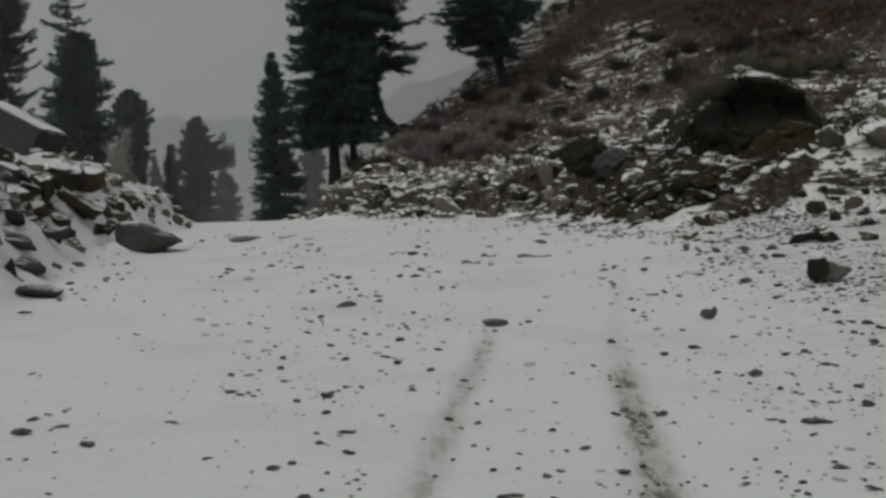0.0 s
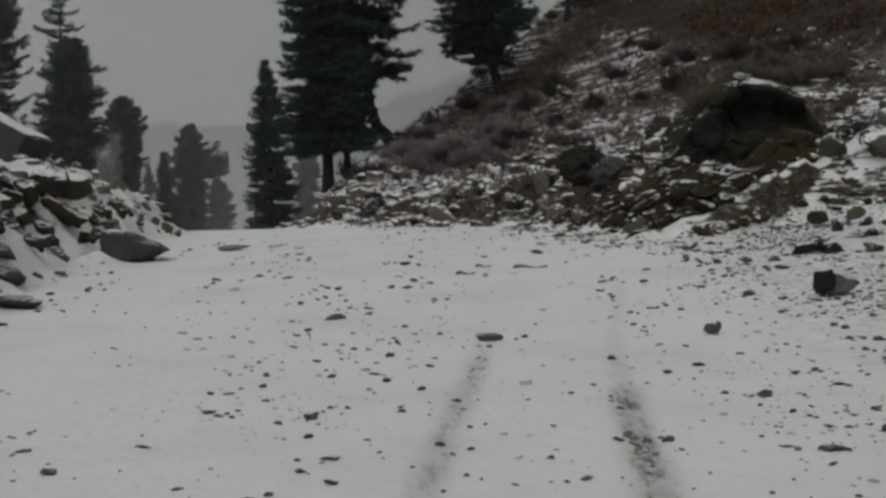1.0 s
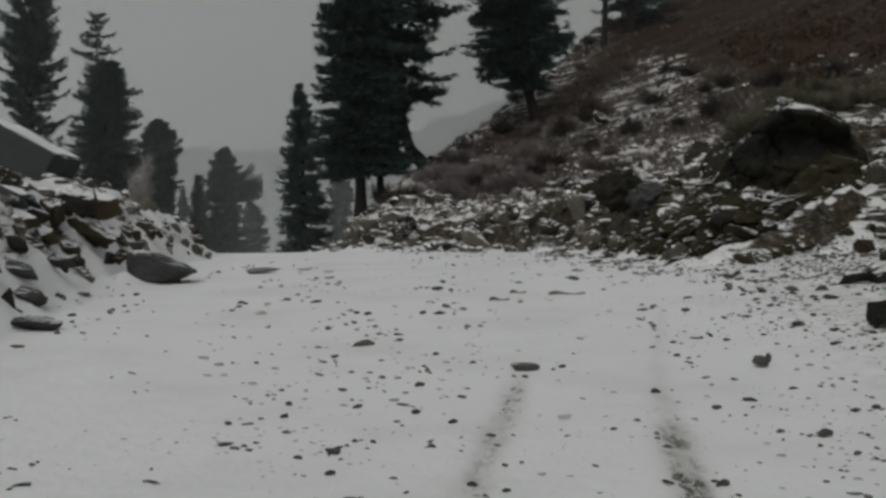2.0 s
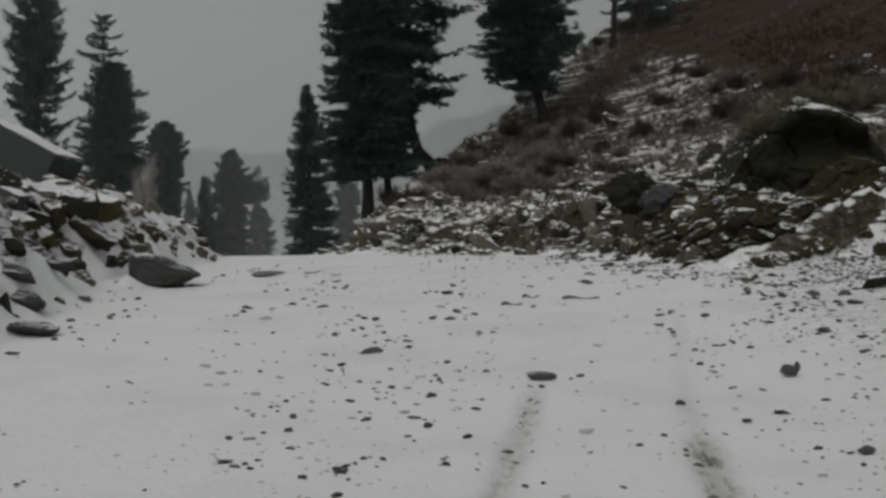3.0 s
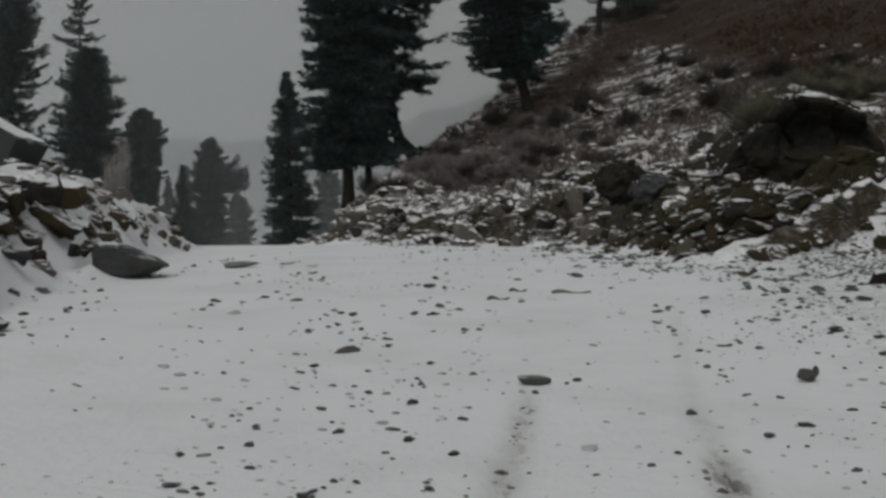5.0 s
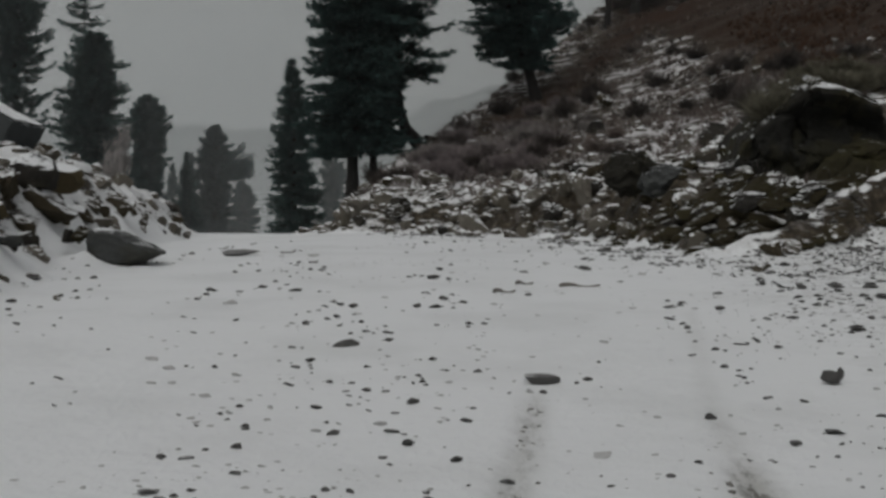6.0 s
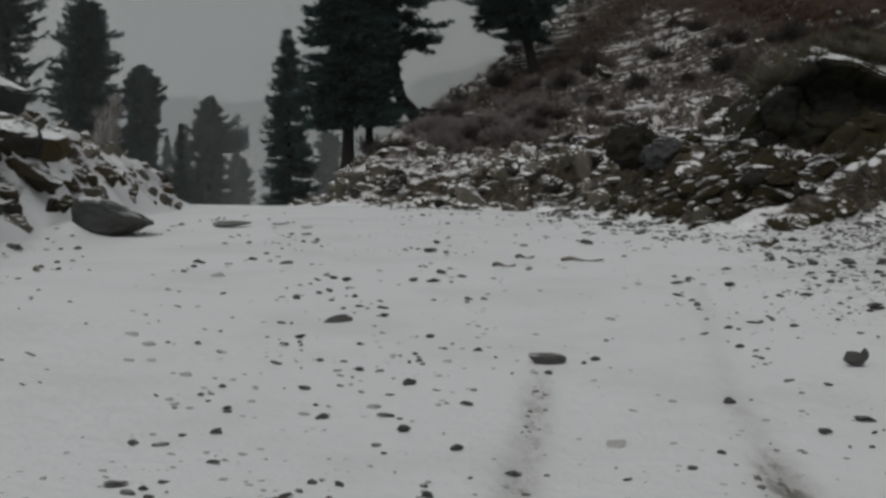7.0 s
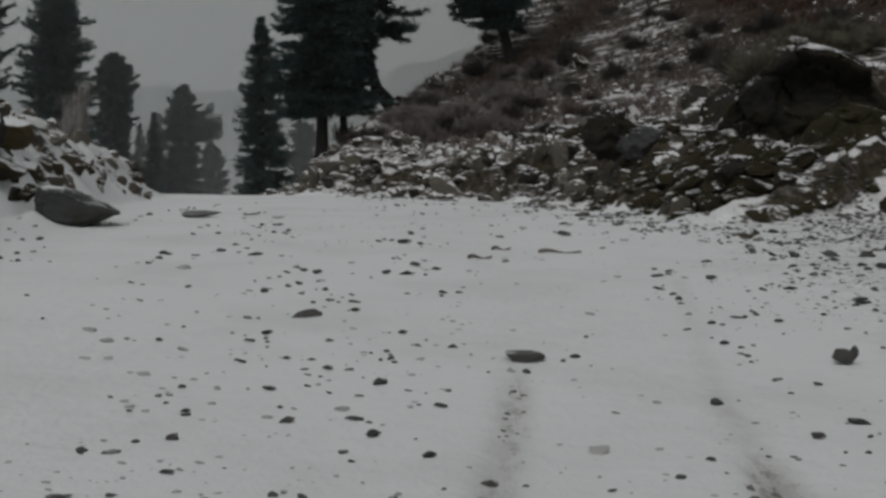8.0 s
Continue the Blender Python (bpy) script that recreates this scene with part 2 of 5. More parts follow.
# ---- the lie of the land ----
HILL_FOOT= [(30, 10), (13, 24.0), (9.6, 26.9), (7.4, 26.3), (5.5, 25.3), (4.7, 25.3), (4.2, 27.2), (4.1, 31), (2.9, 35), (0.8, 37.2), (-1.4, 38.6), (-4.2, 40.2), (-6.2, 46), (-8, 60), (-8, 120)]
BANK_FOOT= [(-5.6, -40), (-5.6, 14), (-6.1, 19), (-6.7, 23.6), (-7.1, 28), (-7.6, 33), (-7.7, 37.0), (-7.9, 39.6), (-12, 42.5), (-60, 55)]
RIDGE= [(-4.7, 38), (-3.0, 45), (-2.0, 56), (-0.9, 60), (1.2, 66), (2.9, 70), (5.2, 75), (7.8, 80), (10.6, 84), (18, 92), (40, 110), (90, 140)]
BENCH = [(6.3, 26.5), (6.7, 26.7), (7.4, 27.05), (8.3, 27.7), (9.1, 28.25), (10.3, 28.9), (11.5, 29.5)]
BENCH_LOW = [(4.5, 26.1), (5.1, 25.82), (6.0, 26.05), (6.9, 26.5), (7.5, 26.8)]
HILL_FORM = [2.816, 2.789, 1.25, 0.528, 1.598, -0.509, -0.284, 0.709, 0.51, 0.004]


def road_height(x, y):
    z = 0.26 * smooth(11, 21, y) + 0.15 * smooth(19, 28, y)
    z = z - 0.15 * smooth(2, 7, -x) * smooth(25, 38, y)
    b = np.maximum(y - 38, 0)
    z = z - np.where(b < 30, 0.0022 * b * b, 1.98 + 6.0 * (1 - np.exp(-(b - 30) / 45)))
    return z + 0.045 * np.clip(x - 3.4, 0, 12) * smooth(9, 16, y) * (1 - smooth(40, 60, y))


def land(x, y):
    """Height of the ground, and how far it is hillside, bare earth and rut."""
    x, y = np.asarray(x, float), np.asarray(y, float)
    g = road_height(x, y)
    warp = 0.7 * value_noise(x * 0.9, y * 0.9, 3) + 0.35 * value_noise(x * 2.7, y * 2.7, 4)
    d = side_of(x, y, HILL_FOOT) + 0.6 * warp
    px, py = np.clip(x, -12, 26) / 10, (np.clip(y, 22, 82) - 50) / 20
    powers = [(i, j) for i in range(4) for j in range(4 - i)]
    h = sum(c * px ** i * py ** j for c, (i, j) in zip(HILL_FORM, powers)) + 0.25 * np.clip(x - 26, 0, 60)
    h = h - np.maximum(-side_of(x, y, RIDGE) - 0.5, 0)
    h = h + 1.65 * np.exp(-((x - 9.1) / 2.5) ** 2 - ((y - 33.9) / 2.4) ** 2) - 0.85 * np.exp(-((x - 7.8) / 2.6) ** 2 - ((y - 29.2) / 1.3) ** 2)
    h = h - 1.0 * np.exp(-((x - 9.0) / 1.5) ** 2 - ((y - 30.7) / 0.9) ** 2)
    h = h + 0.5 * np.exp(-((x - 4.4) / 1.1) ** 2 - ((y - 32.7) / 1.0) ** 2)
    on_hill = smooth(0, 1.5, d)
    z = g + on_hill * np.maximum(h - g, 0) * (1 - smooth(110, 200, y))
    db = -side_of(x, y, BANK_FOOT) + 0.5 * warp
    keep = (1 - 0.5 * smooth(31, 43, y)) * (1 - smooth(45, 60, y))
    z = z + keep * (1.55 * smooth(0, 1.7, db) + 0.3 * np.clip(db - 1, 0, 4) - 0.25 * np.clip(db - 6, 0, 8))
    z = z + 0.26 * np.exp(-((x + 6.55) / 0.36) ** 2 - ((y - 23.7) / 0.6) ** 2)
    scree = np.clip(smooth(-0.1, 0.7, d) + smooth(0.35, 1.3, db) * (1 - smooth(45, 60, y)), 0, 1)
    # ledges and hummocks on the slopes
    near = 1 - smooth(90, 140, y)
    rough = (0.42 * value_noise(x * 0.55, y * 0.4, 11) + 0.34 * value_noise(x * 1.3 + 0.5 * y, y * 1.1, 12)
             + 0.17 * value_noise(x * 3.1, y * 2.6, 13) + 0.09 * value_noise(x * 6.5, y * 6.0, 14))
    strata = 0.26 * value_noise(0.30 * (x + 0.5 * y), 2.6 * (z - 0.32 * x), 15) + 0.12 * value_noise(0.7 * (x + 0.5 * y), 6.0 * (z - 0.32 * x), 16)
    swell = value_noise(x * 0.24 + 0.05 * y, y * 0.55, 71) + 0.6 * value_noise(x * 0.5 + 0.1 * y, y * 1.25, 72)
    upper = smooth(38, 46, y)
    z = z + scree * near * ((0.8 - 0.3 * upper) * rough + (1 - 0.5 * upper) * strata + 0.36 * upper * swell)
    for line, rise in ((BENCH, 0.22), (BENCH_LOW, 0.2)):
        off = side_of(x, y, line)
        z = z + rise * (smooth(-0.35, -0.05, off) - 0.7 * smooth(-0.05, 0.5, off)) * np.exp(-(off / 1.2) ** 2) * (1 - smooth(30, 32, y))
    # the road: soft hollows and two shallow ruts
    z = z + (1 - scree) * near * (0.022 * value_noise(x * 0.5, y * 0.35, 21) + 0.010 * value_noise(x * 2.4, y * 2.0, 22))
    wob = 0.05 * value_noise(y * 0.7, y * 0.0, 31)
    left = np.exp(-((x - (0.19 + 0.097 * (y - 10)) - wob) / 0.115) ** 2) * (1 - smooth(12.2, 13.8, y))
    right = np.exp(-((x - (1.55 + 0.100 * (y - 10)) - wob) / 0.125) ** 2) * (1 - 0.72 * smooth(10.3, 11.2, y) - 0.28 * smooth(11.8, 12.8, y))
    far_r = 0.2 * np.exp(-((x - (1.72 + 0.16 * (y - 12))) / 0.10) ** 2) * smooth(11.0, 12.5, y) * (1 - smooth(17, 20, y))
    rut = np.clip(0.62 * left + 1.0 * right + far_r, 0, 1)
    z = z - 0.03 * (left + right)
    # bare red earth: the scar below the upper trees and the top of the slope
    scar = np.exp(-((x - (3.3 + 0.54 * (y - 64))) / (1.5 + 0.03 * np.clip(y - 60, 0, 30))) ** 2) * smooth(54, 63, y)
    broad = value_noise(x * 0.16, y * 0.12, 17) + 0.5 * value_noise(x * 0.5, y * 0.4, 18)
    top = smooth(0.2, 2.2, (x - 12.5) * 0.8 + (y - 62) * 0.15 + 3.0 * broad)
    earth = np.clip(0.95 * scar + 0.85 * top, 0, 1) * (x > -2)
    # how well the snow holds: best on the rubble at the foot, on the shelf beside the outcrop and on the bank
    snowy = np.where(d > 0, (0.6 + 0.4 * smooth(3, 6, x)) * np.exp(-np.maximum(d - 1.0, 0) / 4.5), 0.6)
    snowy = snowy + 0.5 * np.exp(-((x - 6.3) / 1.8) ** 2 - ((y - 36) / 4.0) ** 2) + 0.45 * smooth(8.8, 10.2, x) * (1 - smooth(29.6, 31.2, y)) + 0.8 * smooth(7.4, 8.6, x) * (1 - smooth(0.2, 0.6, d - 0.4 * (x - 7.2))) * (1 - smooth(28.0, 28.8, y))
    snowy = snowy + 0.12 * smooth(0.8, 2.2, 3.3 + 0.54 * (y - 64) - x) * smooth(54, 60, y) + 0.25 * smooth(1.5, 3.0, x - 3.3 - 0.54 * (y - 64)) * smooth(58, 64, y)
    cut = smooth(0.05, 0.3, d) * (1 - smooth(2.2, 3.2, d)) * smooth(2.6, 4.0, x) * (1 - smooth(31, 36, y))
    fray = 0.16 * value_noise(x * 3.7, y * 3.7, 62) + 0.08 * value_noise(x * 8.0, y * 8.0, 63)
    bench = np.exp(-((side_of(x, y, BENCH) + fray) / 0.10) ** 2) * smooth(6.4, 6.9, x)
    bench = bench + 1.0 * np.exp(-((side_of(x, y, BENCH_LOW) + 0.5 * fray) / 0.15) ** 2) * smooth(4.6, 5.0, x) * (1 - smooth(6.7, 7.2, x))
    snowy = snowy + 0.75 * np.exp(-((x - 6.3) / 2.1) ** 2 - ((y - 41.5) / 6.5) ** 2) + 0.12 * np.exp(-((x - 8.6 - 0.25 * (y - 57)) / 1.6) ** 2 - ((y - 57) / 8) ** 2)
    snowy = snowy + 0.9 * np.exp(-((x - 5.8) / 0.9) ** 2 - ((y - 33.2) / 2.6) ** 2) - 1.2 * np.exp(-((x - 7.0) / 0.8) ** 2 - ((y - 29.3) / 1.0) ** 2)
    bench = bench * np.clip(0.7 + 1.2 * value_noise(x * 2.3, y * 2.3, 61), 0, 1.2)
    snowy = np.clip(snowy - 0.75 * (snowy + 0.6) * cut * (1 - smooth(8.8, 9.8, x)) * smooth(0.0, 0.5, d - 0.4 * np.maximum(x - 7.2, 0)) + 1.5 * bench + 0.9 * smooth(0, 1, db), -0.7, 1.4)
    # greying towards the hill: gritty thin snow plus the hill's shade as colour
    thin = smooth(2.6, 6.0, x - 0.03 * (y - 12)) * smooth(5, 9, y)
    return z, scree, earth, rut, snowy, thin, swell * upper


def height(x, y):
    return float(land(np.array([x]), np.array([y]))[0][0])


def lines(*stretches):
    """Grid lines over stretches of (start, end, step), with growing steps beyond the ends."""
    v = np.concatenate([np.arange(a, b, s) for a, b, s in stretches] + [[stretches[-1][1]]])
    grow = 0.5 * 1.25 ** np.arange(36)
    out = np.cumsum(grow)
    return np.concatenate([(v[0] - out)[::-1], v, v[-1] + out])


def build_ground():
    xs = lines((-13, -4.5, 0.11), (-4.5, 5, 0.07), (5, 12, 0.12), (12, 26, 0.22))
    ys = lines((2, 5.5, 0.3), (5.5, 15, 0.08), (15, 46, 0.13), (46, 90, 0.24))
    gx, gy = np.meshgrid(xs, ys)
    z, scree, earth, rut, snowy, thin, swell = land(gx.ravel(), gy.ravel())
    n, k = len(xs), len(ys)
    i = (np.arange(k - 1)[:, None] * n + np.arange(n - 1)).ravel()
    ob = mesh_object("ground", np.stack([gx.ravel(), gy.ravel(), z], 1), np.stack([i, i + 1, i + n + 1, i + n], 1), M_GROUND, smooth=True)
    for key, values in (("scree", scree), ("earth", earth), ("rut", rut), ("snowy", snowy), ("thin", thin), ("swell", swell), ("upper", smooth(38, 46, gy.ravel()))):
        ob.data.attributes.new(key, "FLOAT", "POINT").data.foreach_set("value", values.astype(np.float32))
    return tagged(ob, "snow-covered dirt track between rocky slopes, two tyre ruts", "ground", kind="structure")


build_ground()


# ---- distance: cloud, far ridge and sheets that stand in for mist ----
def wall_sheet(name, y, x0, x1, z0, z1, mat, label):
    ob = mesh_object(name, [(x0, 0, z0), (x1, 0, z0), (x1, 0, z1), (x0, 0, z1)], [(0, 1, 2, 3)], mat)
    ob.location.y = y
    return tagged(ob, label, "backdrop", kind="structure")


wall_sheet("backdrop", 900, -900, 900, -120, 620, backdrop_material(), "dull grey overcast sky behind the valley")
# flat sheets imitate the mist; the nearest only lightens the dark trees
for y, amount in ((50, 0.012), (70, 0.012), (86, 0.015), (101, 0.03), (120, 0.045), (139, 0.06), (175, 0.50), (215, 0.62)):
    sheet = wall_sheet("mist", y, -220, 160, -14, 120, mist_sheet_material("mist", amount), "flat translucent sheet standing in for the valley mist")
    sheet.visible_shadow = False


def far_ridge():
    xs = np.linspace(-260, 260, 160)
    crest = 15 + 13 * smooth(-30, 40, xs) + 4.5 * smooth(-22, -6, xs) + 4 * value_noise(xs * 0.02, xs * 0, 41) + 3.0 * value_noise(xs * 0.35, xs * 0, 42)
    rows = [np.stack([xs, np.full_like(xs, 230 + 40 * u), -20 + (crest + 20) * u ** 0.8], 1) for u in np.linspace(0, 1, 12)]
    i = (np.arange(11)[:, None] * 160 + np.arange(159)).ravel()
    ob = mesh_object("far_ridge", np.concatenate(rows), np.stack([i, i + 1, i + 161, i + 160], 1), M_NEEDLE, smooth=True)
    return tagged(ob, "dim wooded mountainside fading into the mist", "mountain", kind="structure")


far_ridge()


# ---- rocks ----
def rock_mesh(name, seed, mat, detail=3, cuts=9, jag=0.06, crag=0.0, soft=0.0):
    """A broken stone, one unit wide and deep and high, its base at the origin."""
    rng = np.random.default_rng(seed)
    bm = bmesh.new()
    bmesh.ops.create_icosphere(bm, subdivisions=detail, radius=1)
    bm.verts.ensure_lookup_table()
    v = np.array([p.co[:] for p in bm.verts])
    for _ in range(cuts):
        n = rng.normal(size=3)
        n /= np.linalg.norm(n)
        over = np.maximum(v @ n - rng.uniform(0.34, 0.74), 0)
        v = v - over[:, None] * n
    v = v + jag * rng.normal(size=v.shape) * (0.35 if detail < 4 else 0.08)
    v = v + jag * np.sin(v[:, [1, 2, 0]] * 4.1 + rng.uniform(0, 6, 3))
    if crag:
        off = Vector(rng.uniform(0, 50, 3))
        push = [noise.ridged_multi_fractal(Vector(p) * 1.9 + off, 0.8, 2.1, 6, 0.9, 2.0) for p in v]
        v = v * (1 + crag * (np.array(push) - 1.1))[:, None]
    if soft:
        off = Vector(rng.uniform(0, 50, 3))
        push = [noise.fractal(Vector(p) * 1.5 + off, 1.0, 2.1, 4) for p in v]
        v = v * (1 + soft * np.array(push))[:, None]
    lo, hi = v.min(0), v.max(0)
    v = (v - (lo + hi) / 2) / (hi - lo)
    v[:, 2] += 0.5
    for p, co in zip(bm.verts, v):
        p.co = co
    me = bpy.data.meshes.new(name)
    bm.to_mesh(me)
    bm.free()
    if soft:
        me.polygons.foreach_set("use_smooth", np.ones(len(me.polygons), bool))
    me.materials.append(mat)
    return me


KINDS = {"grey": M_ROCK, "tan": M_TAN, "slate": M_SLATE, "dark": M_DARK, "moss": M_MOSS, "snowed": M_SNOWY}
BOULDERS = {k: [rock_mesh("boulder", 100 + 10 * n + s, m, 4, 11, crag=0.16) for s in range(6)] for n, (k, m) in enumerate(KINDS.items())}
STONES = [rock_mesh("stone", 200 + s, M_STONE, 3, 11, jag=0.13, crag=0.30) for s in range(18)]
FILMED = [rock_mesh("buried_stone", 230 + s, M_FAINT, 2, 7, jag=0.1, crag=0.2) for s in range(6)]
picks = random.Random(5)


def set_rock(name, me, x, y, w, h, deep=None, yaw=None, sink=0.25, tilt=8, z=None, dip=0):
    ob = new(name, me)
    base = height(x, y) if z is None else z
    ob.matrix_world = (pose(x, y, base - sink * h, picks.uniform(-tilt, tilt), dip + picks.uniform(-tilt, tilt),
                            picks.uniform(0, 360) if yaw is None else yaw)
                       @ Matrix.Diagonal((w, deep or w * picks.uniform(0.65, 0.95), h * (1 + sink), 1)))
    return ob


def boulder(kind, x, y, w, h, label, group="", **more):
    ob = set_rock("boulder", picks.choice(BOULDERS[kind]), x, y, w * 1.08, h * 1.15, **more)
    return tagged(ob, label, "rock", group)


def stone(x, y, w, h, group):
    ob = set_rock("stone", picks.choice(STONES), x, y, w * 1.0, max(h, 0.018) * 0.75, yaw=picks.uniform(-20, 20), sink=0.15)
    return tagged(ob, "dark wet stone half sunk in the snow", "stone", group)


def buried_stone(x, y, w, h):
    ob = set_rock("buried_stone", picks.choice(FILMED), x, y, w, max(h, 0.012), yaw=picks.uniform(-20, 20), sink=0.4)
    return tagged(ob, "pale stone almost buried under a film of snow", "stone", "buried stones on the snowy track")


STONES_LEFT_SIDE = [
    (-5.91, 17.2, 0.64, 0.14), (-5.42, 15.32, 0.2, 0.049), (-2.42, 7.92, 0.14, 0.056), (-3, 8.31, 0.15, 0.067),
    (-3.1, 8.83, 0.11, 0.028), (-2.79, 8.53, 0.12, 0.027), (-3.16, 12.29, 0.047, 0.024), (-1.53, 10.97, 0.078, 0.039),
    (-1.63, 9.74, 0.056, 0.028), (-1.71, 10.88, 0.054, 0.025), (-1.18, 9.33, 0.066, 0.033), (-0.96, 9.52, 0.12, 0.067),
    (-0.9, 8.85, 0.079, 0.04), (-0.97, 11.46, 0.093, 0.044), (-1.2, 12.35, 0.095, 0.044), (-1.22, 13.43, 0.07, 0.03),
    (-0.88, 13.06, 0.092, 0.042), (-0.48, 12.58, 0.116, 0.06), (-0.58, 11.54, 0.115, 0.037), (-0.45, 11.13, 0.091, 0.053),
    (-0.44, 13.46, 0.063, 0.032), (-0.27, 9.75, 0.063, 0.031),
]
STONES_MIDDLE = [
    (-0.38, 8.37, 0.038, 0.019), (-1.51, 14.43, 0.105, 0.046), (-1.6, 14.09, 0.088, 0.045), (-0.69, 8.17, 0.12, 0.037),
    (-0.63, 7.55, 0.092, 0.044), (-0.84, 7.85, 0.076, 0.038), (-0.9, 8.16, 0.047, 0.024), (-1.06, 7.19, 0.1, 0.041),
    (-0.96, 7.31, 0.07, 0.035), (-0.72, 7.06, 0.045, 0.023), (-0.8, 6.51, 0.1, 0.042), (-0.71, 6.68, 0.047, 0.024),
    (-1.53, 7.49, 0.072, 0.024), (-2.11, 9, 0.029, 0.014), (-1.99, 8.61, 0.055, 0.028), (-2.28, 6.71, 0.043, 0.021),
    (-2.71, 7.56, 0.036, 0.018), (-2.82, 7.57, 0.036, 0.018), (-3.06, 9.02, 0.043, 0.022), (-1.98, 7.93, 0.031, 0.015),
    (-0.5, 6.7, 0.032, 0.016), (-0.53, 6.91, 0.04, 0.02), (-0.07, 7.05, 0.041, 0.02),
]
STONES_BY_RUTS = [
    (2.66, 10.09, 0.16, 0.065), (3.23, 11.17, 0.09, 0.045), (3.45, 11.33, 0.087, 0.044), (3.31, 9.44, 0.085, 0.042),
    (3.12, 8.7, 0.12, 0.056), (2.58, 8.15, 0.21, 0.039), (2.67, 9.39, 0.075, 0.038), (2.75, 9.24, 0.053, 0.027),
    (2.87, 9.59, 0.049, 0.025), (1.57, 8.54, 0.088, 0.044), (0.84, 9.07, 0.052, 0.026), (0.73, 8.1, 0.068, 0.034),
    (0.77, 7.51, 0.043, 0.022), (0.9, 7.58, 0.097, 0.017), (0.59, 6.89, 0.062, 0.031), (0.28, 7.05, 0.054, 0.027),
    (0.43, 7.08, 0.041, 0.02), (0.46, 7.44, 0.043, 0.021), (0.24, 9.14, 0.053, 0.026), (0.36, 9.2, 0.041, 0.021),
    (0.02, 8.69, 0.078, 0.039),
]
STONES_RIGHT_SIDE = [
    (0.23, 8.42, 0.059, 0.03), (0.18, 7.71, 0.049, 0.025), (0.04, 7.38, 0.043, 0.021), (1.05, 6.91, 0.089, 0.044),
    (1.19, 7.12, 0.057, 0.029), (0.31, 6.43, 0.082, 0.041), (2.32, 6.93, 0.11, 0.027), (2.34, 6.43, 0.11, 0.041),
    (1.93, 6.83, 0.048, 0.024), (1.92, 6.42, 0.041, 0.021), (2, 6.59, 0.055, 0.027), (1.68, 6.92, 0.031, 0.016),
    (2.3, 8.26, 0.093, 0.021), (3.44, 10.6, 0.14, 0.034), (4.26, 11.72, 0.15, 0.068), (4.48, 12.97, 0.1, 0.052),
    (3.03, 12.34, 0.11, 0.028),
]
STONES_FAR = [
    (-6.39, 20.71, 0.25, 0.084), (-5.1, 18.74, 0.083, 0.041), (-4.7, 18.7, 0.058, 0.023), (-3.52, 19.21, 0.105, 0.048),
    (-3.52, 19.7, 0.114, 0.04), (-3.53, 18.71, 0.09, 0.042), (-2.67, 16.88, 0.089, 0.04), (-2.95, 20.26, 0.142, 0.066),
    (-2.9, 21.14, 0.104, 0.043), (-2.43, 19.86, 0.187, 0.05), (-3.81, 22.68, 0.094, 0.047), (-3.48, 22.94, 0.083, 0.042),
    (-1.64, 18.32, 0.109, 0.054), (-1.46, 18.12, 0.125, 0.066), (-1.76, 18.62, 0.115, 0.033), (-1.57, 17.23, 0.102, 0.054),
    (-1.85, 16.65, 0.094, 0.07), (-0.9, 16.16, 0.139, 0.038), (-0.85, 15.62, 0.099, 0.054), (-1.15, 16.22, 0.101, 0.03),
    (-1.25, 16.86, 0.078, 0.036), (-0.96, 16.57, 0.073, 0.031),
]
STONES_FAR_MIDDLE = [
    (-0.43, 18.26, 0.207, 0.061), (-0.67, 18.24, 0.119, 0.066), (-0.57, 21.96, 0.222, 0.097), (-0.65, 19.76, 0.059, 0.03),
    (-3.67, 27.41, 0.37, 0.044), (-2.47, 23.58, 0.098, 0.049), (-2.76, 24.71, 0.13, 0.065), (-2.65, 23.22, 0.097, 0.048),
    (-2.81, 22, 0.068, 0.034), (-2.95, 15.95, 0.067, 0.034), (-2.29, 15.41, 0.045, 0.018), (-2.26, 14.68, 0.05, 0.02),
    (-2.32, 14.05, 0.067, 0.034), (-3.52, 13.41, 0.064, 0.032), (-5.74, 21.48, 0.12, 0.06), (-5.95, 21.36, 0.087, 0.044),
]
STONES_RIGHT_FAR = [
    (2.53, 18.58, 0.184, 0.045), (2.34, 17.51, 0.161, 0.033), (2.4, 16.76, 0.091, 0.055), (2.42, 15.34, 0.084, 0.042),
    (2.75, 15.7, 0.178, 0.025), (2.96, 15.95, 0.089, 0.051), (3.09, 15.52, 0.114, 0.042), (3.11, 18.35, 0.131, 0.07),
    (3.8, 17.56, 0.169, 0.041), (2.29, 14.32, 0.085, 0.041), (2.35, 13.81, 0.061, 0.034), (2.12, 14.98, 0.102, 0.027),
    (2.59, 12.83, 0.099, 0.027), (2.48, 11.71, 0.147, 0.046), (2.1, 11.31, 0.092, 0.052),
]
STONES_RIGHT_NEAR = [
    (1.72, 12.19, 0.096, 0.054), (1.35, 10.74, 0.057, 0.029), (0.74, 10.13, 0.053, 0.022), (0.97, 13.62, 0.091, 0.042),
    (0.56, 13.09, 0.074, 0.036), (-0.07, 11.95, 0.097, 0.034), (-0.13, 10.71, 0.083, 0.045), (0.17, 10.31, 0.108, 0.026),
    (0.03, 13.95, 0.071, 0.034), (-0.03, 16.88, 0.102, 0.048), (0.14, 16.91, 0.082, 0.04), (4.27, 16.72, 0.177, 0.047),
]
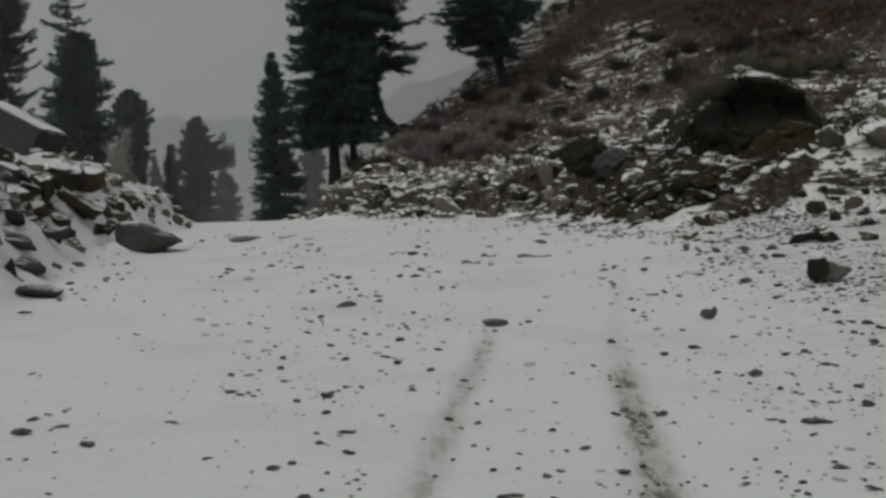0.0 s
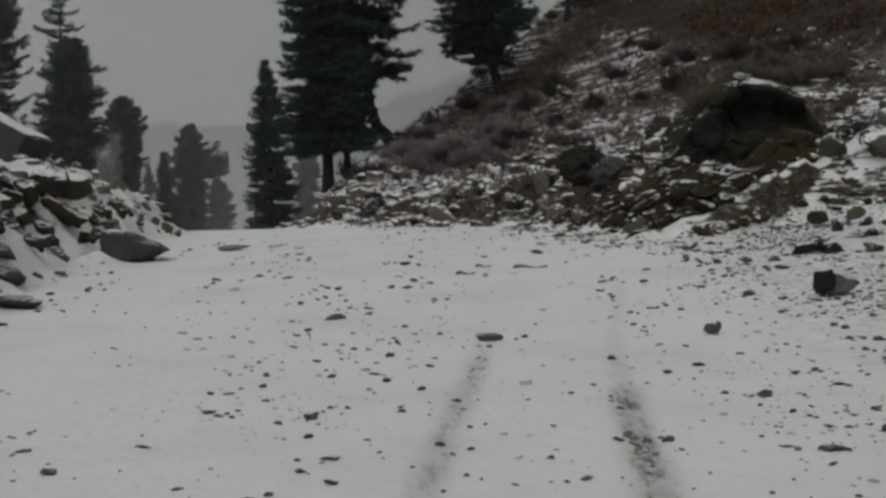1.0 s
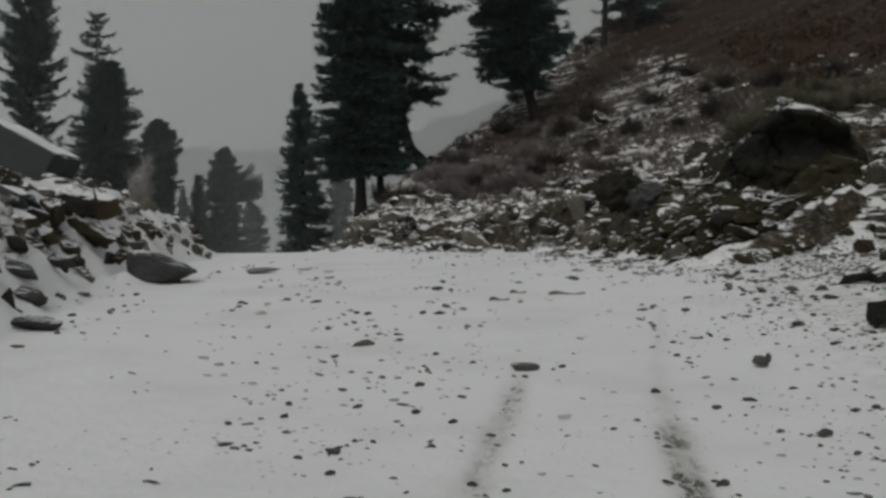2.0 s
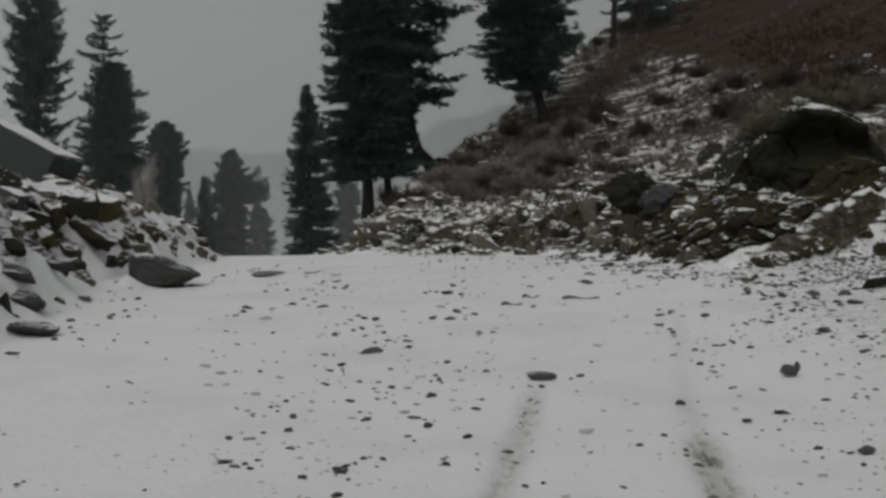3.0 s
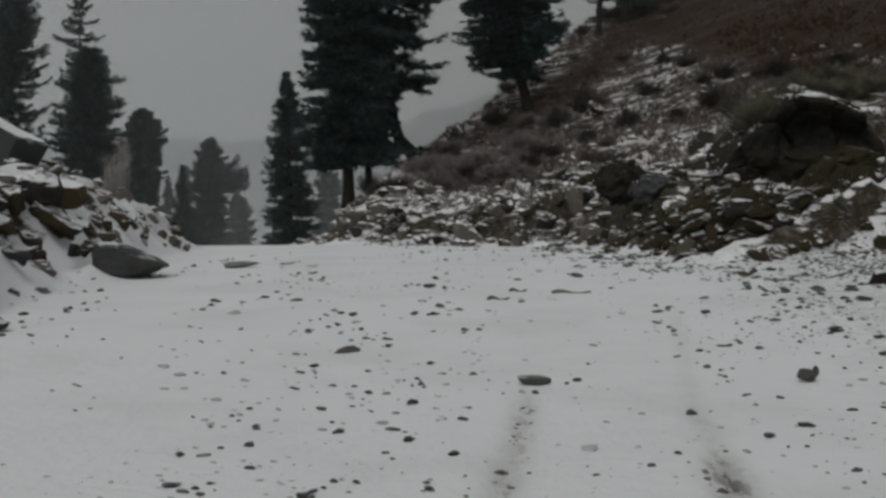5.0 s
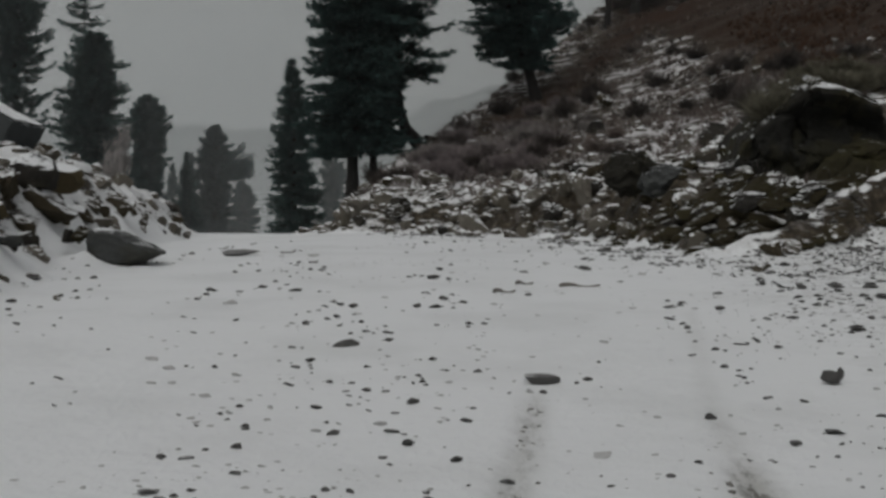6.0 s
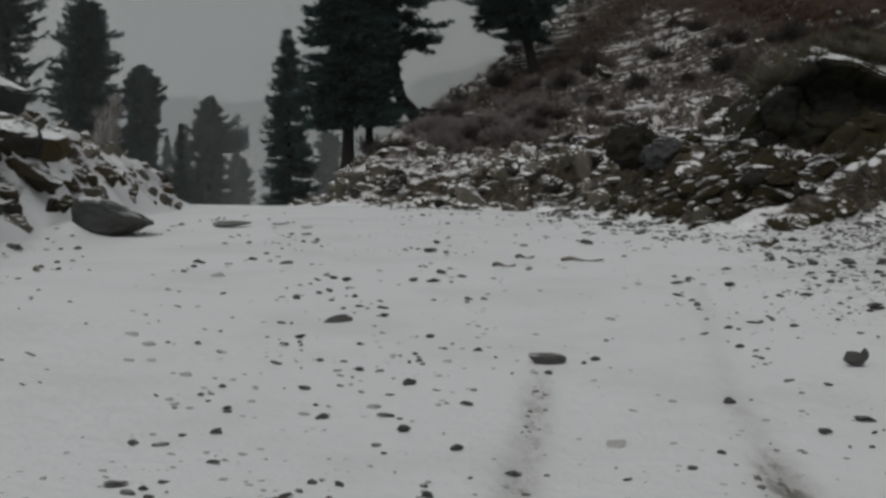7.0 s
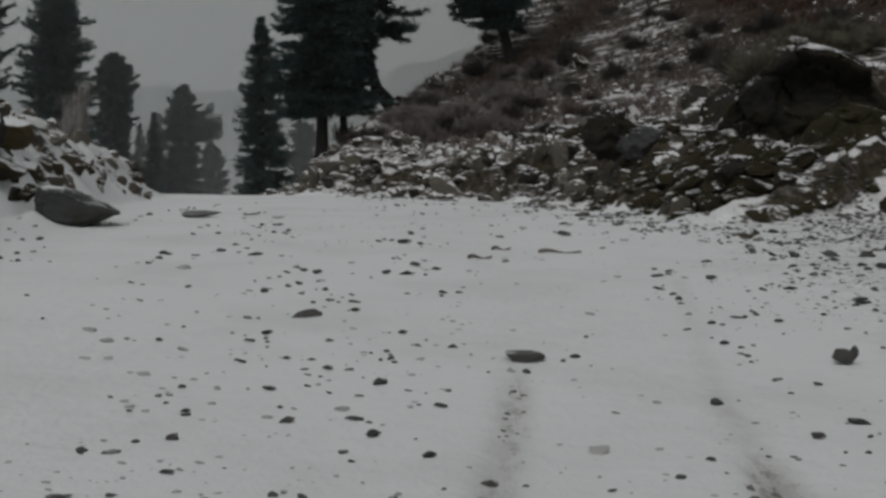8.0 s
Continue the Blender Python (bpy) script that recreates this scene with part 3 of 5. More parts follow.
STONES_ADDED_A = [
    (-1.57, 9.6, 0.059, 0.023), (-0.94, 9.69, 0.075, 0.038), (-0.89, 9.78, 0.046, 0.02), (-1.78, 9.8, 0.135, 0.035),
    (-0.27, 9.81, 0.061, 0.023), (-1.57, 9.87, 0.052, 0.02), (-1.41, 10.29, 0.078, 0.026), (-0.53, 10.57, 0.041, 0.017),
    (-1.93, 10.62, 0.047, 0.018), (1.7, 10.9, 0.037, 0.018), (2.14, 10.96, 0.031, 0.014), (2.27, 10.97, 0.043, 0.022),
    (-1.94, 11.64, 0.041, 0.016), (-1.6, 11.64, 0.068, 0.031), (-1.06, 11.83, 0.049, 0.023), (-2.15, 11.99, 0.042, 0.022),
    (-1.86, 12.05, 0.057, 0.027), (-0.8, 12.28, 0.051, 0.021), (-1.77, 12.35, 0.067, 0.03), (-0.96, 12.48, 0.053, 0.023),
    (2.31, 12.53, 0.053, 0.019), (-0.9, 12.79, 0.039, 0.016), (-1, 12.84, 0.055, 0.02), (2.37, 12.99, 0.04, 0.02),
]
STONES_ADDED_B = [
    (0.28, 13.02, 0.032, 0.015), (-1.54, 13.25, 0.09, 0.043), (2.32, 13.59, 0.043, 0.02), (0.17, 13.66, 0.043, 0.017),
    (-0.48, 13.74, 0.061, 0.028), (-0.24, 13.99, 0.053, 0.027), (-0.96, 14.15, 0.072, 0.027), (2.39, 14.16, 0.063, 0.026),
    (-1.49, 14.22, 0.045, 0.019), (-0.18, 14.22, 0.036, 0.014), (1.16, 14.48, 0.056, 0.027), (-0.38, 14.51, 0.084, 0.039),
    (3.6, 15.15, 0.07, 0.029), (-1.69, 15.16, 0.05, 0.021), (3.62, 15.86, 0.074, 0.037), (-1.47, 16.59, 0.067, 0.024),
    (-1.66, 17.04, 0.082, 0.036), (2.42, 17.11, 0.082, 0.038), (4.19, 17.27, 0.071, 0.03), (3.48, 17.51, 0.097, 0.045),
    (-1.95, 17.66, 0.061, 0.023), (-1.81, 18.11, 0.088, 0.043), (4.14, 18.22, 0.076, 0.038), (-0.09, 18.72, 0.119, 0.048),
]
STONES_ADDED_C = [
    (2.74, 18.97, 0.107, 0.053), (-0.36, 19.06, 0.148, 0.07), (5.22, 19.31, 0.137, 0.062), (5.04, 19.37, 0.083, 0.034),
    (4.38, 19.37, 0.138, 0.054), (4.64, 19.42, 0.124, 0.048), (-0.25, 19.6, 0.084, 0.029), (0.79, 19.74, 0.113, 0.04),
    (-2.08, 19.78, 0.071, 0.025), (5.18, 20.44, 0.265, 0.118), (4.71, 20.45, 0.221, 0.111), (4.48, 20.68, 0.149, 0.07),
    (5.75, 20.75, 0.135, 0.051), (2.31, 21.71, 0.095, 0.036), (-0.33, 21.82, 0.112, 0.054), (4.53, 22.07, 0.146, 0.053),
    (5.31, 22.29, 0.131, 0.063), (5.05, 22.37, 0.115, 0.043),
]
BURIED_STONES_A = [
    (-1.06, 9.78, 0.035, 0.008), (-1.87, 9.94, 0.037, 0.008), (-1.59, 10.17, 0.033, 0.008), (-0.45, 10.19, 0.022, 0.005),
    (-1.36, 10.35, 0.039, 0.009), (-1.29, 10.49, 0.057, 0.013), (0.78, 10.88, 0.121, 0.028), (0.32, 10.89, 0.03, 0.007),
    (-1.89, 10.9, 0.043, 0.01), (-0.92, 11.14, 0.025, 0.006), (-0.41, 11.4, 0.033, 0.008), (-1.1, 11.55, 0.08, 0.019),
    (-1.84, 11.64, 0.061, 0.014), (1.84, 11.68, 0.048, 0.011), (-1.96, 11.75, 0.069, 0.016), (-0.68, 11.8, 0.104, 0.024),
    (-0.97, 11.8, 0.048, 0.011), (1.02, 11.87, 0.063, 0.015), (-2.03, 11.88, 0.07, 0.016), (-1.49, 11.89, 0.063, 0.015),
    (-0.26, 11.91, 0.049, 0.011), (2.15, 11.96, 0.056, 0.013), (-1.83, 12.17, 0.036, 0.008), (1.33, 12.18, 0.065, 0.015),
]
BURIED_STONES_B = [
    (-1.89, 12.29, 0.051, 0.012), (-1.55, 12.38, 0.037, 0.009), (-0.28, 12.38, 0.067, 0.015), (-0.89, 12.55, 0.03, 0.007),
    (-1.75, 12.61, 0.053, 0.012), (-2.12, 12.74, 0.116, 0.027), (-2.23, 12.8, 0.047, 0.011), (0.87, 12.83, 0.055, 0.013),
    (0.45, 13.12, 0.081, 0.019), (0.14, 13.2, 0.033, 0.008), (1.2, 13.23, 0.033, 0.008), (-2.68, 13.25, 0.09, 0.021),
    (-2.51, 13.27, 0.091, 0.021), (-0.21, 13.46, 0.084, 0.019), (2.2, 13.48, 0.051, 0.012), (0.34, 13.52, 0.042, 0.01),
    (-1.66, 13.56, 0.034, 0.008), (-0.65, 13.58, 0.043, 0.01), (-2.06, 13.7, 0.104, 0.024), (0.94, 13.91, 0.035, 0.008),
    (-2.71, 13.96, 0.133, 0.031), (0.78, 14.2, 0.027, 0.006), (-2.98, 14.39, 0.139, 0.032), (0.04, 14.55, 0.056, 0.013),
]
BURIED_STONES_C = [
    (1.86, 14.65, 0.057, 0.013), (-2.42, 14.77, 0.058, 0.013), (-2.99, 14.99, 0.049, 0.011), (0.13, 15, 0.049, 0.011),
    (-2.93, 15.13, 0.05, 0.011), (-3.14, 15.45, 0.061, 0.014), (-3.31, 15.63, 0.062, 0.014), (1.35, 15.68, 0.104, 0.024),
    (-2.76, 16.01, 0.064, 0.015), (-2.04, 16.52, 0.056, 0.013), (3.57, 16.53, 0.045, 0.01), (-2.02, 16.73, 0.08, 0.018),
    (-1.35, 17.54, 0.085, 0.02), (0.79, 17.61, 0.073, 0.017), (1.8, 17.98, 0.075, 0.017), (4.01, 18.25, 0.089, 0.021),
    (-3.03, 18.35, 0.193, 0.045), (2.02, 18.36, 0.103, 0.024), (2.81, 18.42, 0.09, 0.021),
]
BURIED_STONES_D = [
    (0.29, 18.66, 0.092, 0.021), (-0.22, 18.66, 0.079, 0.018), (-3.67, 18.74, 0.066, 0.015), (-2.35, 18.94, 0.067, 0.015),
    (-1.14, 19.18, 0.095, 0.022), (1.28, 20.01, 0.086, 0.02), (-2.68, 20.05, 0.072, 0.017), (3.88, 20.3, 0.102, 0.024),
]
STONES_NEAR_A = [
    (1.08, 6.49, 0.041, 0.017), (1.02, 6.53, 0.018, 0.008), (1.45, 6.58, 0.036, 0.015), (2.36, 6.62, 0.03, 0.011),
    (1.33, 6.65, 0.03, 0.013), (0.97, 6.66, 0.024, 0.008), (1.13, 6.68, 0.03, 0.012), (1.71, 6.72, 0.049, 0.019),
    (0.65, 6.75, 0.024, 0.009), (2.33, 7.05, 0.051, 0.021), (1.88, 7.15, 0.039, 0.017), (2.09, 7.44, 0.027, 0.009),
    (1.11, 7.58, 0.027, 0.009), (1.64, 7.61, 0.021, 0.009), (2.43, 7.77, 0.07, 0.029), (2.5, 8.13, 0.103, 0.046),
    (-0.64, 8.23, 0.037, 0.013), (1.6, 8.25, 0.045, 0.02), (0.1, 8.37, 0.053, 0.017), (-2.83, 8.42, 0.038, 0.014),
    (1.24, 8.61, 0.086, 0.035), (1.42, 8.61, 0.047, 0.019), (1.54, 8.64, 0.055, 0.023), (2.35, 8.68, 0.031, 0.01),
]
STONES_NEAR_B = [
    (2.91, 8.84, 0.048, 0.017), (2.77, 8.85, 0.064, 0.028), (2.4, 8.89, 0.04, 0.017), (3.08, 8.91, 0.048, 0.022),
    (-2.96, 9.14, 0.05, 0.022), (3.09, 9.25, 0.067, 0.022), (-0.88, 9.3, 0.042, 0.014), (-1.18, 9.32, 0.069, 0.029),
    (-0.97, 9.64, 0.052, 0.022), (2.5, 9.68, 0.052, 0.026), (2.54, 10.08, 0.064, 0.031),
    (2.96, 10.18, 0.037, 0.013), (-3.84, 11.01, 0.04, 0.018), (3.83, 11.21, 0.051, 0.018), (2.63, 11.24, 0.041, 0.02),
    (2.42, 11.35, 0.051, 0.021), (4.25, 11.5, 0.073, 0.028), (3.59, 11.84, 0.054, 0.02), (4.35, 11.9, 0.054, 0.018),
    (4.44, 12.23, 0.055, 0.027), (3.57, 12.25, 0.044, 0.018), (4.28, 12.35, 0.1, 0.044), (3.31, 12.44, 0.056, 0.023),
]
STONES_NEAR_C = [
    (4.18, 12.45, 0.045, 0.022), (4.64, 12.55, 0.136, 0.05), (3.64, 12.85, 0.07, 0.024), (4.61, 12.86, 0.14, 0.059),
    (4.35, 13.01, 0.094, 0.039), (4.52, 13.62, 0.123, 0.055), (4.47, 13.87, 0.113, 0.046), (3.92, 14.24, 0.052, 0.023),
    (4.69, 14.25, 0.064, 0.026), (3.59, 14.28, 0.052, 0.026), (5.09, 14.32, 0.104, 0.052), (4.92, 14.47, 0.052, 0.018),
    (4.29, 14.56, 0.079, 0.035), (4.61, 14.63, 0.079, 0.035), (4.53, 14.72, 0.067, 0.024), (4.97, 14.77, 0.067, 0.026),
    (5.2, 14.82, 0.107, 0.038), (5.37, 14.9, 0.094, 0.046), (4.2, 14.92, 0.121, 0.052), (4.73, 15.13, 0.082, 0.038),
    (5.11, 15.24, 0.11, 0.044), (5.65, 15.38, 0.097, 0.044), (5.4, 15.51, 0.084, 0.033), (4.85, 15.57, 0.113, 0.052),
]
STONES_NEAR_D = [
    (5.11, 15.61, 0.141, 0.05), (5.12, 15.89, 0.101, 0.039), (4.51, 15.94, 0.144, 0.05), (5.87, 16.02, 0.116, 0.038),
    (4.19, 16.07, 0.073, 0.036), (4.84, 16.21, 0.073, 0.027), (5.78, 16.31, 0.059, 0.023), (4.18, 16.45, 0.179, 0.089),
    (4.71, 16.86, 0.061, 0.031), (6.12, 16.88, 0.107, 0.045), (6.27, 16.94, 0.077, 0.028), (5.99, 17.01, 0.092, 0.045),
    (6.32, 17.31, 0.078, 0.037), (4.63, 17.31, 0.11, 0.051), (4.8, 17.33, 0.063, 0.024), (6.14, 17.94, 0.081, 0.032),
    (6.2, 18.3, 0.116, 0.058), (5.15, 18.91, 0.12, 0.058), (4.29, 18.94, 0.086, 0.04), (5.38, 19.01, 0.258, 0.105),
    (4.96, 19.06, 0.069, 0.027), (4.58, 19.11, 0.104, 0.036), (5.89, 19.3, 0.105, 0.043), (5.07, 19.94, 0.144, 0.06),
]
STONES_NEAR_E = [
    (4.34, 20.14, 0.128, 0.042), (4.99, 20.22, 0.073, 0.035), (5.6, 20.23, 0.22, 0.107), (6.08, 20.43, 0.092, 0.046),
    (7.23, 20.85, 0.132, 0.05), (4.33, 21.11, 0.115, 0.047), (5.09, 21.45, 0.078, 0.03), (4.59, 21.49, 0.078, 0.039),
    (4.9, 23.59, 0.256, 0.127), (5.46, 24.07, 0.218, 0.094),
]
BURIED_NEAR_A = [
    (0.89, 6.61, 0.03, 0.007), (2.22, 6.63, 0.084, 0.019), (1.91, 6.67, 0.036, 0.008), (0.86, 6.73, 0.024, 0.006),
    (2.18, 6.76, 0.043, 0.01), (-1.16, 6.78, 0.037, 0.008), (2.11, 6.85, 0.031, 0.007), (2.48, 6.92, 0.05, 0.012),
    (1.85, 6.94, 0.044, 0.01), (-2.37, 7.08, 0.032, 0.007), (-0.54, 7.13, 0.039, 0.009), (2.38, 7.27, 0.033, 0.008),
    (2.53, 7.36, 0.08, 0.018), (2.47, 7.43, 0.034, 0.008), (-1.5, 7.5, 0.034, 0.008), (1.9, 8.41, 0.038, 0.009),
    (2.95, 8.53, 0.039, 0.009), (2.43, 8.65, 0.055, 0.013), (-1.07, 8.8, 0.048, 0.011), (0.47, 8.85, 0.064, 0.015),
    (1.79, 8.89, 0.032, 0.007), (2.47, 9.02, 0.049, 0.011), (2.14, 9.35, 0.076, 0.018), (2.62, 9.59, 0.043, 0.01),
]
BURIED_NEAR_B = [
    (2.15, 9.79, 0.053, 0.012), (-1.92, 10.06, 0.045, 0.011), (2.14, 10.35, 0.047, 0.011), (3.53, 12.88, 0.07, 0.016),
    (3.36, 13.42, 0.085, 0.02), (3.68, 13.49, 0.085, 0.02), (3.56, 13.68, 0.099, 0.023), (4.13, 17.85, 0.081, 0.019),
]
STONES_DISTANT_A = [
    (2.31, 15.83, 0.06, 0.024), (-4.56, 16.33, 0.062, 0.026), (-5.01, 16.41, 0.1, 0.033), (2.37, 16.47, 0.075, 0.026),
    (-3.33, 17.07, 0.052, 0.024), (-5.63, 17.22, 0.04, 0.02), (-5.5, 17.46, 0.08, 0.04), (-5.77, 18.25, 0.141, 0.058),
    (-0.15, 18.75, 0.044, 0.022), (-5.38, 18.91, 0.103, 0.05), (-3.6, 19.77, 0.124, 0.061), (-6.47, 20.89, 0.099, 0.049),
    (4.42, 21.52, 0.12, 0.055), (-0.04, 21.54, 0.051, 0.022), (-0.19, 21.87, 0.052, 0.022), (-0.95, 22.14, 0.106, 0.038),
    (-0.76, 22.32, 0.089, 0.034), (-2.26, 22.44, 0.09, 0.031), (-6.44, 22.45, 0.054, 0.021), (4.6, 22.75, 0.091, 0.032),
    (-6.64, 22.77, 0.073, 0.031), (-3, 22.84, 0.073, 0.032), (-6.34, 23.04, 0.092, 0.032), (4.98, 23.06, 0.111, 0.05),
]
STONES_DISTANT_B = [
    (-0.5, 23.48, 0.151, 0.075), (1.97, 23.82, 0.249, 0.106), (-5.64, 24.12, 0.097, 0.047), (-3.87, 24.22, 0.078, 0.035),
    (-6.79, 24.3, 0.098, 0.046), (-5.53, 24.36, 0.079, 0.032), (-0.33, 24.5, 0.099, 0.041), (4.07, 24.6, 0.06, 0.026),
    (-3.05, 24.64, 0.12, 0.06), (-2.85, 24.75, 0.08, 0.039), (4.67, 24.77, 0.1, 0.041), (-5.38, 26.46, 0.151, 0.06),
    (4.11, 27.77, 0.114, 0.047), (-1.28, 27.96, 0.092, 0.031), (-0.39, 28.91, 0.119, 0.049), (2.92, 29.08, 0.359, 0.132),
    (4.15, 29.34, 0.121, 0.059), (-4.29, 29.99, 0.099, 0.038), (-1.45, 31.48, 0.078, 0.035), (-1.03, 32.64, 0.163, 0.067),
]
BURIED_DISTANT_A = [
    (-0.81, 14.71, 0.066, 0.015), (0.56, 14.75, 0.066, 0.015), (-0.91, 15.07, 0.056, 0.013), (0.05, 15.14, 0.068, 0.016),
    (-4.8, 15.88, 0.06, 0.014), (0.39, 18.63, 0.058, 0.013), (-6.26, 19.11, 0.075, 0.017), (-1.96, 19.77, 0.062, 0.014),
    (-6.22, 19.95, 0.11, 0.025), (-0.52, 20.21, 0.08, 0.018), (-1.68, 20.51, 0.049, 0.011), (-6.12, 21.22, 0.101, 0.023),
    (-1.01, 21.34, 0.068, 0.016), (-4.37, 22.14, 0.053, 0.012), (2.61, 22.75, 0.091, 0.021), (-0.29, 23.02, 0.092, 0.021),
    (4.06, 23.04, 0.129, 0.03), (2.84, 23.06, 0.148, 0.034), (-6.66, 23.3, 0.094, 0.022), (-3.94, 23.88, 0.135, 0.031),
    (4.75, 23.95, 0.193, 0.045), (1.4, 25.05, 0.142, 0.033), (-0.53, 25.69, 0.104, 0.024), (-3.57, 26.02, 0.106, 0.025),
]
BURIED_DISTANT_B = [
    (-2.99, 26.34, 0.258, 0.06), (1.24, 27.07, 0.088, 0.02), (-0.1, 29.34, 0.097, 0.022),
]
STONE_ROWS = (STONES_LEFT_SIDE, STONES_MIDDLE, STONES_BY_RUTS, STONES_RIGHT_SIDE, STONES_FAR, STONES_FAR_MIDDLE, STONES_RIGHT_FAR, STONES_RIGHT_NEAR, STONES_ADDED_A, STONES_ADDED_B, STONES_ADDED_C, STONES_NEAR_A, STONES_NEAR_B, STONES_NEAR_C, STONES_NEAR_D, STONES_NEAR_E, STONES_DISTANT_A, STONES_DISTANT_B)
for rows in STONE_ROWS:
    for x, y, w, h in rows:
        stone(x, y, w, h, "loose stones on the snowy track")
for rows in (BURIED_STONES_A, BURIED_STONES_B, BURIED_STONES_C, BURIED_STONES_D, BURIED_NEAR_A, BURIED_NEAR_B, BURIED_DISTANT_A, BURIED_DISTANT_B):
    for x, y, w, h in rows:
        buried_stone(x, y, w, h)
STICK_PLACES = [
    (1.61, 20.95, 0.6, 0.061), (0.47, 20.04, 0.32, 0.051), (0.81, 21.22, 0.27, 0.048),
]
FOOT_ROCKS = [
    (-3.77, 40.43, 0.42, 0.7), (-3.33, 40.81, 0.64, 0.42), (-2.69, 40.79, 0.78, 0.42), (-2.02, 40.25, 0.63, 0.42),
    (-1.24, 42.47, 0.66, 0.44), (-0.69, 43.29, 0.53, 0.23), (-1.25, 40, 0.62, 0.35), (-2.22, 39.96, 0.76, 0.35),
    (-0.41, 38.76, 0.54, 0.4), (0.31, 38.09, 0.85, 0.66), (0.33, 38.81, 0.47, 0.4), (0.86, 38.48, 0.67, 0.4),
]
FOOT_ROCKS_NEAR = [
    (1.03, 37.86, 0.65, 0.52), (1.64, 38.02, 0.66, 0.46), (1.59, 41.22, 0.43, 0.29), (2.36, 40.94, 0.43, 0.28),
    (2.65, 36.7, 0.7, 0.57), (3.24, 36.22, 0.69, 0.81), (1.86, 37.36, 0.77, 0.39), (2.38, 36.6, 0.76, 0.38),
    (1.69, 36.85, 0.57, 0.38), (3.22, 35.53, 0.45, 0.35), (3.53, 34.53, 0.65, 0.47), (2.82, 35.93, 0.31, 0.25),
    (-1.16, 38.79, 0.4, 0.27), (-0.48, 38.45, 0.4, 0.27), (-1.86, 39.43, 0.41, 0.27),
]
SLOPE_ROCKS = [
    (6.46, 35.24, 0.72, 0.53), (5.85, 34.8, 1.1, 0.16), (8.57, 28.49, 0.68, 0.63), (9.16, 28.99, 0.53, 0.32),
    (9.32, 28.24, 0.57, 0.47), (5.16, 26.8, 0.44, 0.24), (4.74, 26.9, 0.3, 0.15),
    (4.9, 23.41, 0.38, 0.11), (8.36, 26.69, 0.54, 0.29), (8.4, 25.38, 0.32, 0.23), (4.92, 30.35, 0.56, 0.51),
    (4.31, 32.39, 0.54, 0.3),
]
BANK_ROCKS = [
    (-8.05, 30.18, 0.47, 0.43), (-8.32, 33.89, 0.39, 0.39), (-7.03, 21.47, 0.42, 0.25),
    (-7.45, 20.76, 0.28, 0.32), (-6.43, 20.8, 0.24, 0.1), (-5.28, 18.51, 0.14, 0.11), (-8.9, 35.5, 0.5, 0.3),
]
SHRUBS = [
    (7.03, 52.71, 1.4, 1.2), (10.17, 51, 1.9, 1.2), (13.25, 55.91, 0.77, 0.51), (3.2, 48.13, 1.3, 0.66),
    (2.5, 47.46, 0.86, 0.65), (0.1, 45.93, 0.84, 0.84), (0.75, 46.77, 1.1, 0.85), (2.25, 56.45, 0.52, 0.78),
    (-0.07, 59.96, 1.1, 0.83), (14.01, 43.83, 1.8, 0.8), (9.72, 44.12, 1.8, 1.2), (11.63, 64.94, 1.5, 0.75),
    (9.41, 62.28, 1.7, 0.72), (13.57, 54.19, 2, 1.2), (-3.11, 46.96, 1.1, 0.86), (-2.24, 46.75, 1.3, 1.1),
    (-1.28, 51.82, 1.4, 0.95), (-0.59, 55.46, 1.3, 0.76), (1.7, 63.53, 1.8, 1), (4.51, 58.66, 1.6, 1.1),
    (6.35, 63.15, 1.7, 1.2), (5.13, 54.18, 1.2, 0.74), (15.65, 52.18, 1.4, 0.72), (5.21, 43.38, 0.98, 0.59),
    (12.48, 59.34, 1.4, 0.82),
]

for n, (x, y, w, h) in enumerate(FOOT_ROCKS + FOOT_ROCKS_NEAR):
    boulder(("grey", "snowed", "snowed", "dark")[n % 4], x, y, w, h, "grey boulder with snow on top in the rubble", "boulders at the hill foot")
for n, (x, y, w, h) in enumerate(SLOPE_ROCKS):
    boulder(("dark", "grey", "tan")[n % 3], x, y, w, h, "weathered boulder dusted with snow on the slope", "boulders on the slope")
for n, (x, y, w, h) in enumerate(BANK_ROCKS):
    boulder(("snowed", "grey", "dark", "snowed", "snowed")[n % 5], x, y, w * 0.75, h * 0.6, "broken rock jutting from the snowy bank", "rocks of the roadside bank", sink=0.5)

# single rocks that stand out
boulder("moss", 7.5, 28.5, 0.8, 0.7, "brown rock between snow streaks", sink=0.3)


def outcrop(name, x, y, z, size, seed, mat, label, yaw=0, detail=5, cuts=14, lean=(0, 0), crag=0.26, soft=0.0):
    ob = new(name, rock_mesh(name, seed, mat, detail, cuts, jag=0.03, crag=crag, soft=soft))
    ob.matrix_world = pose(x, y, z, lean[0], lean[1], yaw) @ Matrix.Diagonal((*size, 1))
    return tagged(ob, label, "rock")


